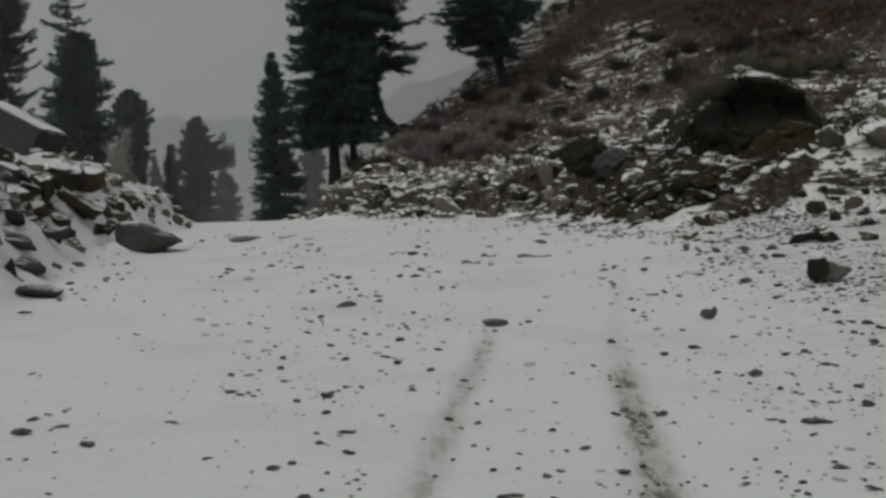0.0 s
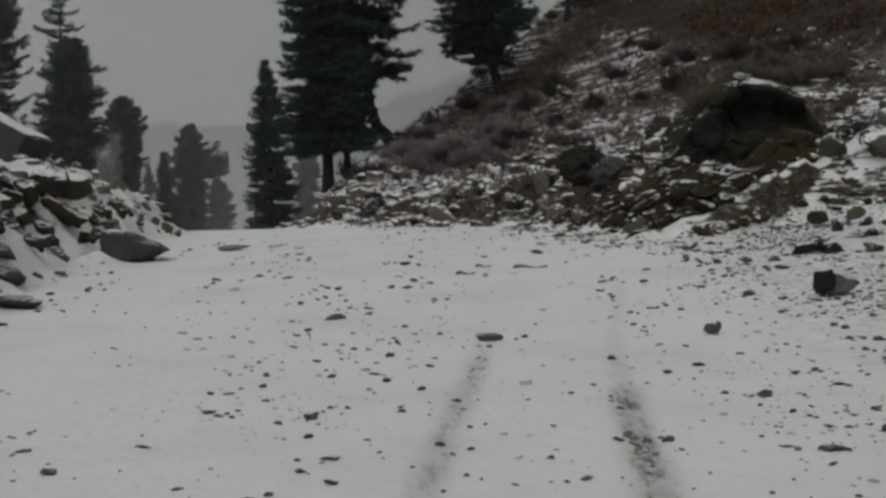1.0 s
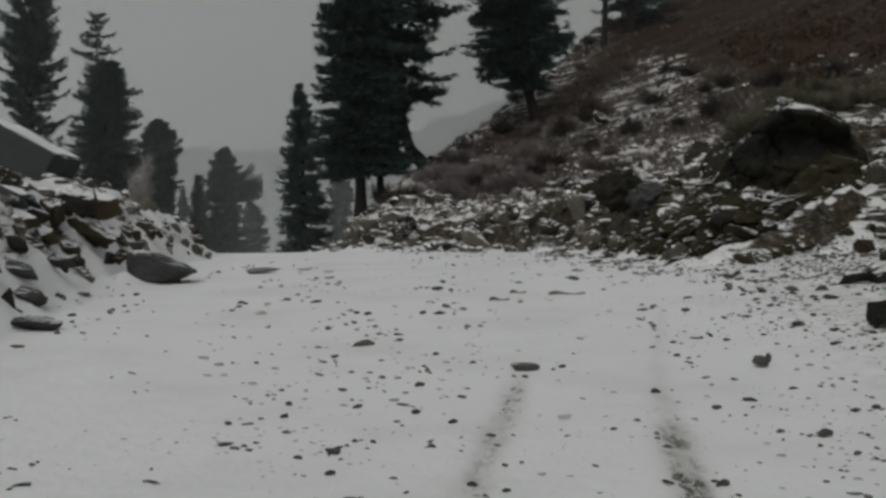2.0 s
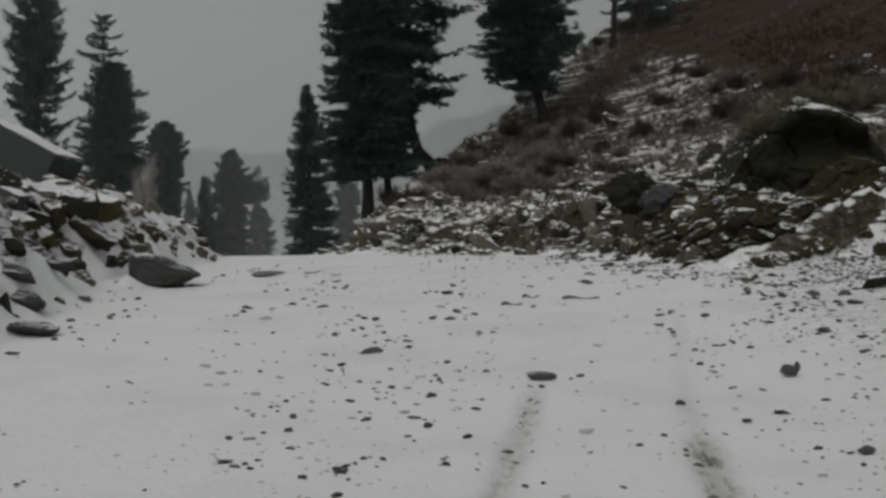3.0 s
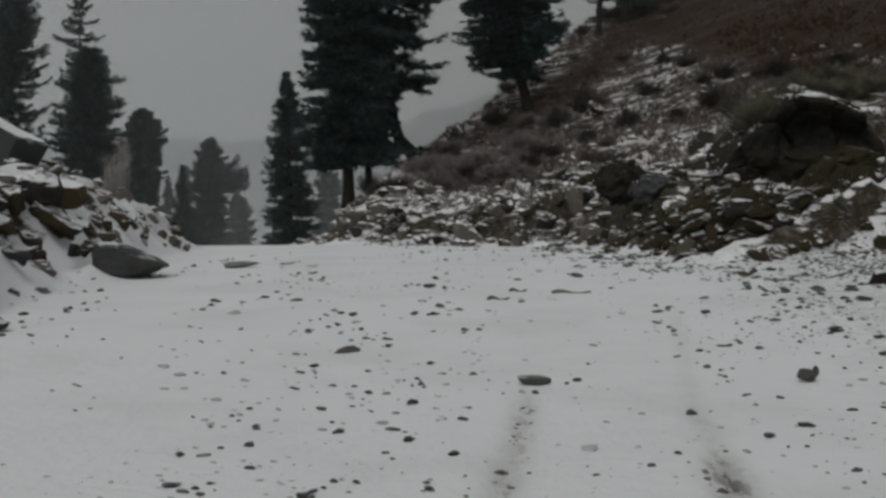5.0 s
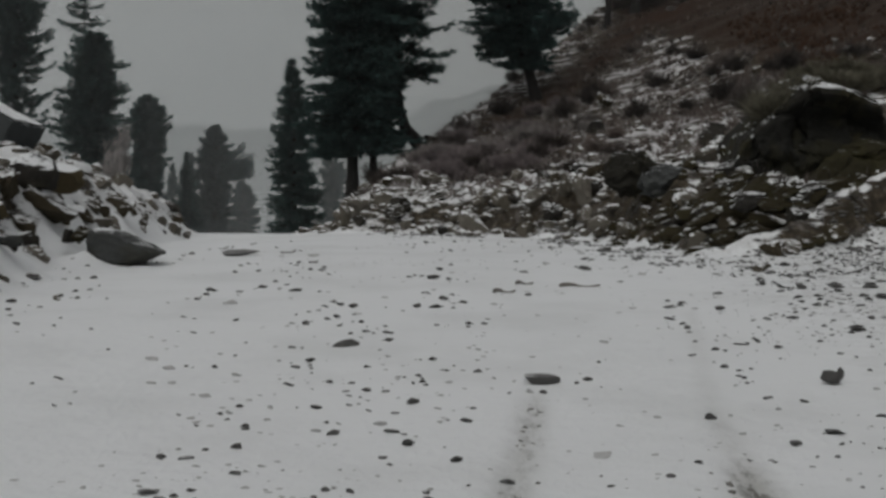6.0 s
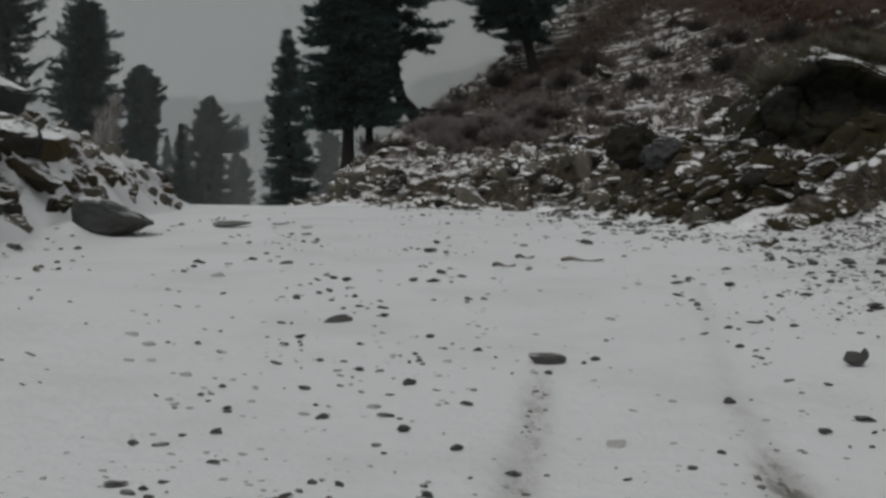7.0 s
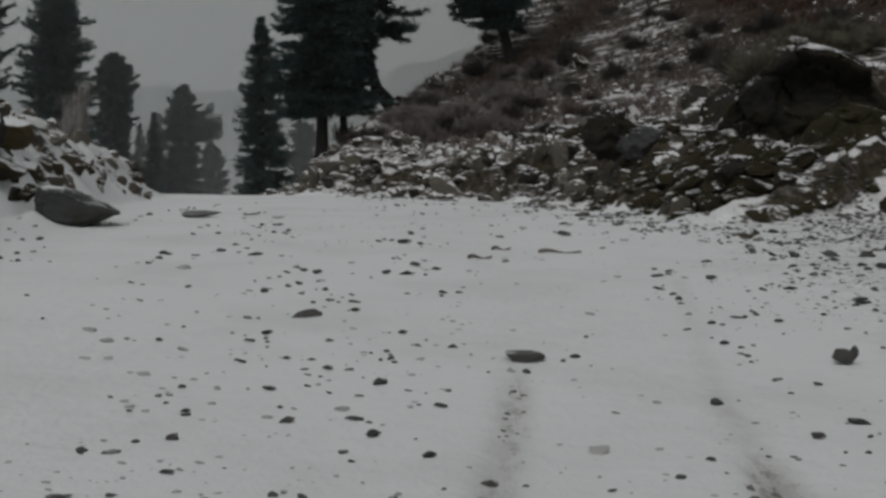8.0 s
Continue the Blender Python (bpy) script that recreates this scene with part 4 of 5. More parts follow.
def crag(name, parent, rim, front, lean, back, mat, brow, seed, juts=0.0, recess=(0, 0, 0), rough=1.0):
    """A mass of jointed rock: its brow follows rim, its face leans and is broken into blocks by cracks."""
    rx, rz = np.array(rim).T
    xs = np.arange(rx[0], rx[-1] + 0.01, 0.05)
    top = np.interp(xs, rx, rz)
    foot = 0.7
    loops = []
    for x, r in zip(xs, top):
        z = np.linspace(foot, r, 58)
        y = front + 0.07 * (x - 8.0) ** 2 + lean * (z - 1.6)
        y = y - juts * smooth(r - 0.75, r - 0.2, z) * smooth(7.0, 7.7, x) * (1 - smooth(9.4, 10.0, x)) + 0.22 * smooth(r - 0.14, r, z)
        y = y + recess[2] * np.exp(-((x - recess[0]) / 0.95) ** 2 - ((z - recess[1]) / 0.5) ** 2)
        cap = np.linspace(0.05, 1, 30)
        loops.append(np.concatenate([
            np.stack([np.full(58, x), y, z], 1),
            np.stack([np.full(30, x), y[-1] + back * cap, r + 0.25 * smooth(0.1, 0.5, cap) - 0.5 * smooth(0.7, 1, cap)], 1),
            np.stack([np.full(6, x), np.full(6, y[-1] + back), np.linspace(r - 0.4, foot, 6)], 1)]))
    v = np.array(loops)
    n = v.shape[1]
    off = Vector((seed * 7.3, seed * 3.1, seed * 1.7))
    out = np.zeros(v.shape[:2])
    for i in range(v.shape[0]):
        for j in range(n):
            p = Vector(v[i, j])
            w = p + 0.35 * Vector((noise.noise(p * 1.1 + off), noise.noise(p * 1.1 - off), noise.noise(p * 0.9 + 2 * off)))
            w = Vector((w.x - 0.35 * w.z, w.y, w.z + 0.3 * w.x))
            near, cells = noise.voronoi(w * 1.05 + off)
            block = noise.noise(cells[0] * 3.7)
            crack = 1 - min((near[1] - near[0]) / 0.14, 1)
            out[i, j] = (0.28 * block - 0.09 * crack + 0.20 * noise.fractal(p * 1.4 + off, 0.9, 2.1, 5) + 0.05 * noise.ridged_multi_fractal(p * 3.3 + off, 0.8, 2.1, 4, 0.9, 2.0)) * rough
    v[:, :58, 1] -= out[:, :58]
    v[:, :58, 0] += 0.35 * out[:, :58] * np.sign(v[:, :58, 0] - 8.2)
    v[:, 58:88, 2] += 0.5 * out[:, 58:88]
    v[0], v[-1] = v[0].mean(0), v[-1].mean(0)
    m = v.shape[0]
    faces = [(i * n + j, (i + 1) * n + j, (i + 1) * n + (j + 1) % n, i * n + (j + 1) % n) for i in range(m - 1) for j in range(n)]
    ob = mesh_object(name, v.reshape(-1, 3), faces, mat, parent)
    ob.data.materials.append(brow)
    ob.data.polygons.foreach_set("material_index", np.tile(np.arange(n) >= 53, m - 1).astype(np.int32))
    return ob


def rock_outcrop():
    """A dark overhanging mass with a mossy shoulder in front of it, set into the slope."""
    root = new("rock_outcrop")
    tagged(root, "large dark overhanging rock outcrop on the slope", "rock")
    # face coloured darker than its brow to deepen the shade below the overhang
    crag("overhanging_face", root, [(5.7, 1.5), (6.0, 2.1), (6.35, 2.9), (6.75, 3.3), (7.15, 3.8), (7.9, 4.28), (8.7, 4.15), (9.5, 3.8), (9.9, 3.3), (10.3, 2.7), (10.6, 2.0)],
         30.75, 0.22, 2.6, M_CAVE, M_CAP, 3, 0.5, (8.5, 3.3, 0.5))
    crag("mossy_shoulder", root, [(7.5, 1.5), (7.9, 2.2), (8.4, 2.75), (9.2, 3.0), (9.9, 2.9), (10.4, 2.5), (10.8, 2.0)],
         30.25, 0.5, 0.9, M_OLIVE, M_OLIVE, 5, rough=0.6)


rock_outcrop()
outcrop("flat_stone", -4.38, 26.2, height(-4.38, 26.2) - 0.03, (0.74, 0.45, 0.15), 541, M_STONE, "long flat grey stone lying in the track", 3, 4, 6, crag=0.07)
outcrop("flat_stone", 0.57, 13.5, height(0.57, 13.5) - 0.02, (0.31, 0.22, 0.095), 542, M_STONE, "flat oval grey stone lying on the snow", 4, 4, 3, crag=0.04)
outcrop("boulder", -6.7, 23.75, 0.7, (0.42, 0.4, 0.32), 80, M_MOSS, "small rounded mossy rock beside a bigger boulder", 0, 4, 6, crag=0.06)
outcrop("boulder", -6.92, 23.8, 0.72, (0.24, 0.24, 0.26), 552, M_DARK, "fist-shaped dark rock beside a mossy one", 30, 3, 6, crag=0.06)
for x, y, z, w, h, dip, seed in ((-6.75, 18.7, 0.78, 0.75, 0.24, 24, 566), (-6.62, 18.45, 0.40, 0.8, 0.28, 14, 567), (-6.62, 17.9, 0.26, 0.5, 0.24, 20, 568), (-6.86, 20.8, 0.80, 0.46, 0.22, 18, 569)):
    outcrop("boulder", x, y, z, (w, w * 0.8, h), seed, M_BLUE, "slanting dark slab in the snowy bank", 0, 4, 6, lean=(-8, dip), crag=0.10)
outcrop("flat_stone", -5.72, 16.7, 0.14, (0.7, 0.4, 0.24), 565, M_BLUE, "low flat dark stone beside the track", 4, 4, 5, crag=0.08)
outcrop("stone", -1.27, 15.3, 0.03, (0.32, 0.15, 0.14), 82, M_STONE, "dark oblong stone lying on the snow", 24, 4, 5, lean=(0, -8), crag=0.08)
outcrop("stone", 3.02, 13.6, 0.05, (0.17, 0.14, 0.12), 84, M_STONE, "dark rounded stone with a smaller one against it", 10, 4, 5, crag=0.06)
outcrop("stone", 3.11, 13.6, 0.05, (0.08, 0.08, 0.15), 85, M_STONE, "small upright dark stone", 40, 3, 5, crag=0.06)
outcrop("boulder", 4.78, 32.3, 1.55, (1.35, 0.9, 0.88), 66, M_BLUE, "greenish grey boulder at the foot of the slope", 0, 5, 1, lean=(0, -6), soft=0.10)
outcrop("boulder", 4.15, 33.0, 1.55, (1.45, 1.0, 1.25), 73, M_CAP, "dark rounded boulder set in the slope", 0, 5, 1, lean=(0, -16), soft=0.12)


def slab(x, y, z, size, turn, seed, label, mat=M_SLATE):
    """A squared block with worn edges."""
    rng = np.random.default_rng(seed)
    bm = bmesh.new()
    bmesh.ops.create_cube(bm, size=1)
    bmesh.ops.bevel(bm, geom=bm.edges[:], offset=0.03, segments=1, affect="EDGES")
    bmesh.ops.subdivide_edges(bm, edges=bm.edges[:], cuts=4, use_grid_fill=True)
    for v in bm.verts:
        v.co += Vector(rng.normal(size=3)) * 0.006 + v.co * 0.07 * noise.noise(v.co * 2.3)
    me = bpy.data.meshes.new("boulder")
    bm.to_mesh(me)
    bm.free()
    me.materials.append(mat)
    ob = new("boulder", me)
    ob.matrix_world = pose(x, y, z, *turn) @ Matrix.Diagonal((*size, 1))
    return tagged(ob, label, "rock")


def pointed_boulder(x, y, z, size, label, mat):
    """A wedge of rock: blunt at one end, drawn out to a point at the other."""
    outline = [(-0.48, 0.3), (-0.5, 0.62), (-0.41, 0.98), (-0.12, 0.92), (0.2, 0.64), (0.5, 0.33), (0.24, 0.08), (-0.02, -0.05), (-0.26, 0.05)]
    bm = bmesh.new()
    for depth, narrow in ((-0.5, 0.72), (-0.32, 0.97), (0.1, 1.0), (0.5, 0.7)):
        for px, pz in outline:
            bm.verts.new((px * narrow, depth + 0.1 * px, 0.45 + (pz - 0.45) * narrow))
    bmesh.ops.convex_hull(bm, input=bm.verts[:])
    bmesh.ops.triangulate(bm, faces=bm.faces[:])
    for _ in range(3):
        bmesh.ops.subdivide_edges(bm, edges=bm.edges[:], cuts=1, use_grid_fill=True)
    for v in bm.verts:
        p = v.co.copy()
        v.co += p * 0.07 * noise.noise(p * 3.1) + Vector((0, 0.03, 0.03)) * noise.fractal(p * 7.0, 0.9, 2.1, 4)
    me = bpy.data.meshes.new("boulder")
    bm.to_mesh(me)
    bm.free()
    me.materials.append(mat)
    ob = new("boulder", me)
    ob.matrix_world = pose(x, y, z) @ Matrix.Diagonal((*size, 1))
    return tagged(ob, label, "rock")


pointed_boulder(-5.92, 23.95, 0.34, (1.30, 0.9, 0.66), "dark grey pointed boulder at the bank foot", M_BLUE)
LAYERS = [  # x, y, foot, width, height, dip, look: the ledges of the bank, all dipping towards the track
    (-7.8, 24.9, 1.05, 1.2, 0.72, 28, M_TAN, 501, "overhanging brown ledge of layered rock in the bank"),
    (-8.1, 24.95, 1.55, 1.1, 0.8, 14, M_DARK, 502, "dark hollowed ledge under a snow roll"),
    (-7.95, 26.4, 1.58, 0.85, 0.6, 24, M_OCHRE, 503, "ochre ledge of layered rock in the bank"),
    (-8.05, 27.5, 1.02, 0.8, 0.36, 38, M_TAN, 504, "thin slanting ledge in the bank"),
    (-8.2, 29.3, 1.08, 0.62, 0.34, 34, M_TAN, 505, "thin slanting ledge in the bank"),
    (-8.35, 31.2, 0.95, 0.75, 0.6, 26, M_TAN, 506, "square-ended brown ledge in the bank"),
    (-9.0, 34.3, 1.05, 0.5, 0.38, 26, M_DARK, 507, "dark ledge at the top of the bank"),
    (-7.85, 28.3, 0.8, 0.55, 0.34, 26, M_ROCK, 508, "grey stone half sunk in the snowy bank"),
    (-8.5, 34.9, 0.45, 0.85, 0.48, 22, M_DARK, 509, "dark ledge low in the bank"),
    (-8.7, 27.6, 1.75, 1.15, 0.5, 12, M_SLATE, 510, "grey rock under a thick snow cap on the bank"),
    (-7.45, 23.1, 0.70, 0.5, 0.32, 30, M_DARK, 511, "dark stone low in the bank"),
]
LAYERS_LOW = [  # the rest of them
    (-7.8, 25.8, 1.05, 0.5, 0.32, 34, M_TAN, 512, "small slanting ledge in the bank"),
    (-9.1, 26.6, 2.0, 0.7, 0.45, 18, M_SLATE, 513, "small grey rock under a snow cap"),
    (-7.7, 21.3, 1.0, 0.8, 0.4, 28, M_DARK, 515, "slanting dark ledge in the bank"),
    (-8.4, 23.35, 1.9, 0.75, 0.36, 26, M_SLATE, 516, "grey ledge under a snow roll"),
    (-8.2, 24.2, 1.72, 0.6, 0.34, 30, M_TAN, 517, "brown ledge high in the bank"),
    (-7.9, 21.8, 1.48, 0.7, 0.34, 32, M_TAN, 518, "slanting brown ledge in the bank"),
    (-7.9, 22.85, 1.22, 0.65, 0.32, 30, M_OCHRE, 519, "small ochre ledge in the bank"),
    (-7.15, 19.6, 1.16, 0.55, 0.28, 26, M_DARK, 520, "dark stone jutting from the bank"),
    (-7.76, 23.8, 0.92, 0.5, 0.3, 30, M_TAN, 523, "small brown ledge low in the bank"),
    (-8.12, 23.1, 1.55, 0.55, 0.3, 28, M_DARK, 524, "dark crack of layered rock in the bank"),
    (-8.2, 22.0, 1.85, 0.8, 0.4, 22, M_SLATE, 525, "grey ledge capped with snow"),
]
for x, y, z, w, h, dip, mat, seed, text in LAYERS + LAYERS_LOW:
    outcrop("ledge", x + 0.05, y - 0.15, z - 0.04, (w, w * 0.85, h), seed, mat, text, 0, 5, 6, lean=(0, 0.6 * dip), crag=0.06, soft=0.12)
outcrop("boulder", 5.02, 15.95, 0.2, (0.26, 0.3, 0.36), 531, M_CAVE, "squarish dark stone block among gravel", 30, 4, 9, crag=0.2)
outcrop("boulder", 5.24, 16.0, 0.2, (0.52, 0.36, 0.34), 535, M_STONE, "broken greenish grey stone beside a darker block", 12, 4, 7, crag=0.28)
outcrop("boulder", 6.4, 21.1, 0.38, (0.68, 0.45, 0.25), 521, M_DARK, "low dark rock in the snow", 10, 4, 9, crag=0.14)
outcrop("boulder", 6.83, 21.15, 0.36, (0.62, 0.4, 0.27), 522, M_DARK, "low dark rock against another", 40, 4, 9, crag=0.14)
slab(-9.95, 27.5, 2.80, (1.9, 1.1, 1.3), (-4, 27, -14), 64, "big tilted slate slab capped with snow")


# rubble: smaller boulders scattered over the foot of the hill and the bank
def scatter_boulders(count, seed, inside, sizes, kinds, label, group, flat=(0.45, 0.8), **more):
    r = random.Random(seed)
    done = 0
    while done < count:
        x, y = r.uniform(-11, 16), r.uniform(17, 62)
        if not inside(x, y, r):
            continue
        w = r.uniform(*sizes) * (1 + 0.6 * (r.random() ** 4))
        boulder(r.choice(kinds), x, y, w, w * r.uniform(*flat), label, group, **more)
        done += 1


def at_foot(x, y, r):
    d = float(side_of(np.array([x]), np.array([y]), HILL_FOOT)[0])
    return 0.1 < d < 5.5 and y < 46 and r.random() < math.exp(-d / 2.2)


def on_slope(x, y, r):
    d = float(side_of(np.array([x]), np.array([y]), HILL_FOOT)[0])
    return d > 4 and y < 62 and side_of(np.array([x]), np.array([y]), RIDGE)[0] > 0


def on_bank(x, y, r):
    d = -float(side_of(np.array([x]), np.array([y]), BANK_FOOT)[0])
    return 0.2 < d < 3.5 and y < 40


def at_ledge(x, y, r):
    d = float(side_of(np.array([x]), np.array([y]), HILL_FOOT)[0])
    return 0.5 + 0.3 * max(x - 7.2, 0) < d < 2.1 and 4.2 < x < 11 and y < 31 and min(abs(side_of(np.array([x]), np.array([y]), line)[0]) for line in (BENCH, BENCH_LOW)) > 0.3


def beside_outcrop(x, y, r):
    return 9.0 < x < 13 and 26 < y < 31.5 and r.random() < 0.7


def beside_gravel(x, y, r):
    return 6.9 < x < 9.5 and 18 < y < 24.5 and x > 6.9 + 0.12 * (24 - y)


scatter_boulders(84, 74, at_ledge, (0.3, 0.85), ("moss", "moss", "dark"), "mossy brown rock of the cut bank", "mossy rocks of the cut bank", (0.28, 0.5), dip=-20, yaw=12)
scatter_boulders(85, 71, at_foot, (0.22, 0.55), ("grey", "snowed", "grey", "tan", "dark"), "snow-dusted stone in the rubble", "rubble at the hill foot")
scatter_boulders(26, 75, beside_gravel, (0.16, 0.42), ("dark", "grey", "grey"), "dark stone lying in the snow beside the track", "stones beside the track", (0.3, 0.5), dip=-14)
scatter_boulders(36, 76, beside_outcrop, (0.22, 0.6), ("dark", "grey", "dark"), "dark rock streaked with snow beside the outcrop", "rocks beside the outcrop", (0.35, 0.6), dip=-16)
scatter_boulders(34, 72, on_slope, (0.25, 0.6), ("grey", "dark", "tan"), "weathered stone poking out of the dry slope", "stones on the slope")
scatter_boulders(70, 73, on_bank, (0.14, 0.42), ("snowed", "snowed", "grey", "dark", "tan"), "snow-dusted rock in the bank", "rocks of the roadside bank", sink=0.6, dip=18)


# ---- gravel and small rubble (too many to count) ----
def gravel(name, places, sizes, mat, label, seed, squash=0.5, detail=1):
    rng = np.random.default_rng(seed)
    bm = bmesh.new()
    bmesh.ops.create_icosphere(bm, subdivisions=detail, radius=0.5)
    base = np.array([v.co[:] for v in bm.verts])
    tri = np.array([[v.index for v in f.verts] for f in bm.faces])
    bm.free()
    n = len(places)
    s = np.asarray(sizes)[:, None] * np.stack([rng.uniform(0.8, 1.5, n), rng.uniform(0.6, 1.1, n), squash * rng.uniform(0.6, 1.2, n)], 1)
    v = base[None] * (1 + (0.25 if detail == 1 else 0.13) * rng.normal(size=(n, len(base), 1))) * s[:, None]
    a = rng.uniform(0, 6.28, n)
    c, sn = np.cos(a)[:, None], np.sin(a)[:, None]
    v = np.stack([v[..., 0] * c - v[..., 1] * sn, v[..., 0] * sn + v[..., 1] * c, v[..., 2]], -1)
    z = land(places[:, 0], places[:, 1])[0]
    v = v + np.stack([places[:, 0], places[:, 1], z + 0.12 * s[:, 2]], 1)[:, None]
    f = (tri[None] + (np.arange(n) * len(base))[:, None, None]).reshape(-1, 3)
    return tagged(mesh_object(name, v.reshape(-1, 3), f, mat), label, "gravel", kind="stuff")


def road_gravel():
    rng = np.random.default_rng(81)
    x, y = rng.uniform(-5.5, 8, 40000), -8 + 44 * rng.random(40000)
    clump = value_noise(x * 0.9, y * 0.7, 51) + 0.6 * value_noise(x * 2.2, y * 1.8, 52)
    want = 0.008 + 0.95 * smooth(3.4, 6.2, x - 0.03 * (y - 12)) * smooth(11, 17, y) + 0.10 * smooth(-4.6, -5.8, x)
    ok = (rng.random(40000) < want * smooth(-0.25, 0.45, clump)) & (land(x, y)[1] < 0.4)
    p = np.stack([x[ok], y[ok]], 1)
    size = 0.022 + 0.07 * rng.random(len(p)) ** 3 + 0.0012 * p[:, 1]
    gravel("gravel", p, size, M_STONE, "small dark pebbles scattered over the snow", 82)
    x, y = rng.uniform(-5.5, 9, 40000), 6 + 26 * rng.random(40000) ** 1.4
    clump = value_noise(x * 0.7, y * 0.6, 55) + 0.6 * value_noise(x * 1.9, y * 1.5, 56)
    want = 0.05 + 0.45 * smooth(2.2, 5.5, x - 0.05 * (y - 12)) + 0.10 * np.exp(-((x + 1.2) / 1.6) ** 2)
    ok = (rng.random(40000) < want * smooth(-0.2, 0.5, clump)) & (land(x, y)[1] < 0.4)
    p = np.stack([x[ok], y[ok]], 1)
    gravel("snowed_gravel", p, 0.016 + 0.045 * rng.random(len(p)) ** 2, M_FAINT, "pebbles nearly buried under thin snow", 87, 0.3)


def fine_gravel():
    rng = np.random.default_rng(91)
    x, y = rng.uniform(1.2, 7.5, 9000), rng.uniform(5.5, 20, 9000)
    clump = value_noise(x * 1.1, y * 0.9, 57) + 0.6 * value_noise(x * 2.6, y * 2.2, 58)
    ok = rng.random(9000) < 0.5 * smooth(1.4, 4.6, x - 0.06 * (y - 8)) * smooth(-0.3, 0.4, clump)
    p = np.stack([x[ok], y[ok]], 1)
    gravel("fine_gravel", p, 0.014 + 0.028 * rng.random(len(p)) ** 2, M_STONE, "fine dark grit strewn over the thin snow", 92)


def foot_gravel():
    rng = np.random.default_rng(95)
    x, y = rng.uniform(-3, 10, 30000), rng.uniform(22, 40, 30000)
    d = side_of(x, y, HILL_FOOT)
    clump = value_noise(x * 1.2, y * 1.0, 96) + 0.6 * value_noise(x * 2.8, y * 2.2, 97)
    ok = (rng.random(30000) < np.where(d < 0.8, np.exp(np.minimum(d - 0.2, 0) / 0.75), 0) * smooth(-0.3, 0.4, clump)) & (x > -3)
    p = np.stack([x[ok], y[ok]], 1)
    gravel("foot_gravel", p, 0.04 + 0.11 * rng.random(len(p)) ** 2.5, M_STONE, "loose stones strewn on the snow below the slope", 94)


def companions():
    rng = np.random.default_rng(88)
    p = []
    for rows in STONE_ROWS:
        for x, y, w, h in rows:
            for _ in range(rng.integers(0, 3)):
                p.append((x + rng.normal() * (0.10 + 0.8 * w), y + rng.normal() * (0.16 + 0.8 * w)))
    p = np.array(p)
    gravel("chippings", p, 0.012 + 0.045 * rng.random(len(p)) ** 2.5 + 0.001 * p[:, 1], M_STONE, "stone chips lying around the larger stones", 89)


def rut_grit():
    rng = np.random.default_rng(83)
    x, y = rng.uniform(-0.6, 2.4, 24000), rng.uniform(5.5, 13, 24000)
    rut = land(x, y)[3]
    clump = value_noise(x * 3, y * 1.6, 53)
    ok = rng.random(24000) < (0.2 + 0.55 * (x > 0.9)) * rut ** 2 * smooth(-0.05, 0.4, clump)
    p = np.stack([x[ok], y[ok]], 1)
    gravel("rut_grit", p, 0.012 + 0.05 * rng.random(len(p)) ** 3, M_GRIT, "dark grit and mud crumbs in the tyre ruts", 84)


def rubble():
    rng = np.random.default_rng(85)
    x, y = rng.uniform(-11, 17, 60000), rng.uniform(17, 60, 60000)
    _, scree, earth, _, _, _, _ = land(x, y)
    d = side_of(x, y, HILL_FOOT)
    near_foot = np.where(d > -0.5, np.exp(-np.maximum(d, 0) / 3.0), 0.07)
    ok = (rng.random(60000) < scree * (0.03 + 0.30 * near_foot)) & (scree > 0.15)
    p = np.stack([x[ok], y[ok]], 1)
    size = 0.07 + 0.34 * rng.random(len(p)) ** 2.5
    bare = np.minimum(np.abs(side_of(p[:, 0], p[:, 1], BENCH)), np.abs(side_of(p[:, 0], p[:, 1], BENCH_LOW))) > 0.22
    p, size = p[bare], size[bare]
    ledge = (p[:, 0] > 3.4) & (p[:, 0] < 9.3) & (p[:, 1] < 34)
    gravel("rubble", p[~ledge], size[~ledge], M_SNOWY, "snow-dusted small stones covering the slopes", 86, 0.7, 2)
    gravel("cut_bank_rubble", p[ledge], 1.2 * size[ledge], M_MOSS, "dark mossy stones of the cut bank", 98, 0.7, 2)


road_gravel()
fine_gravel()
foot_gravel()
companions()
rut_grit()
rubble()


def fallen_stick(x, y, length, thick, bend, label):
    verts, faces, sides = [], [], 6
    for k in range(9):
        u = k / 8
        r = thick * (1 - 0.55 * u) * (1 + 0.2 * math.sin(9 * u))
        cx, cy, cz = (u - 0.5) * length, bend * math.sin(3.1 * u), thick * 0.7 + 0.02 * math.sin(7 * u)
        for s in range(sides):
            a = 6.283 * s / sides
            verts.append((cx, cy + r * math.cos(a), cz + r * math.sin(a)))
    for k in range(8):
        for s in range(sides):
            faces.append((k * sides + s, k * sides + (s + 1) % sides, (k + 1) * sides + (s + 1) % sides, (k + 1) * sides + s))
    ob = mesh_object("fallen_stick", verts, faces, M_WOOD, smooth=True)
    ob.matrix_world = pose(x, y, height(x, y), 0, 0, picks.uniform(-6, 6))
    return tagged(ob, label, "stick")


for x, y, w, h in STICK_PLACES:
    fallen_stick(x, y, w, 0.028, 0.04, "grey broken branch lying on the snow")


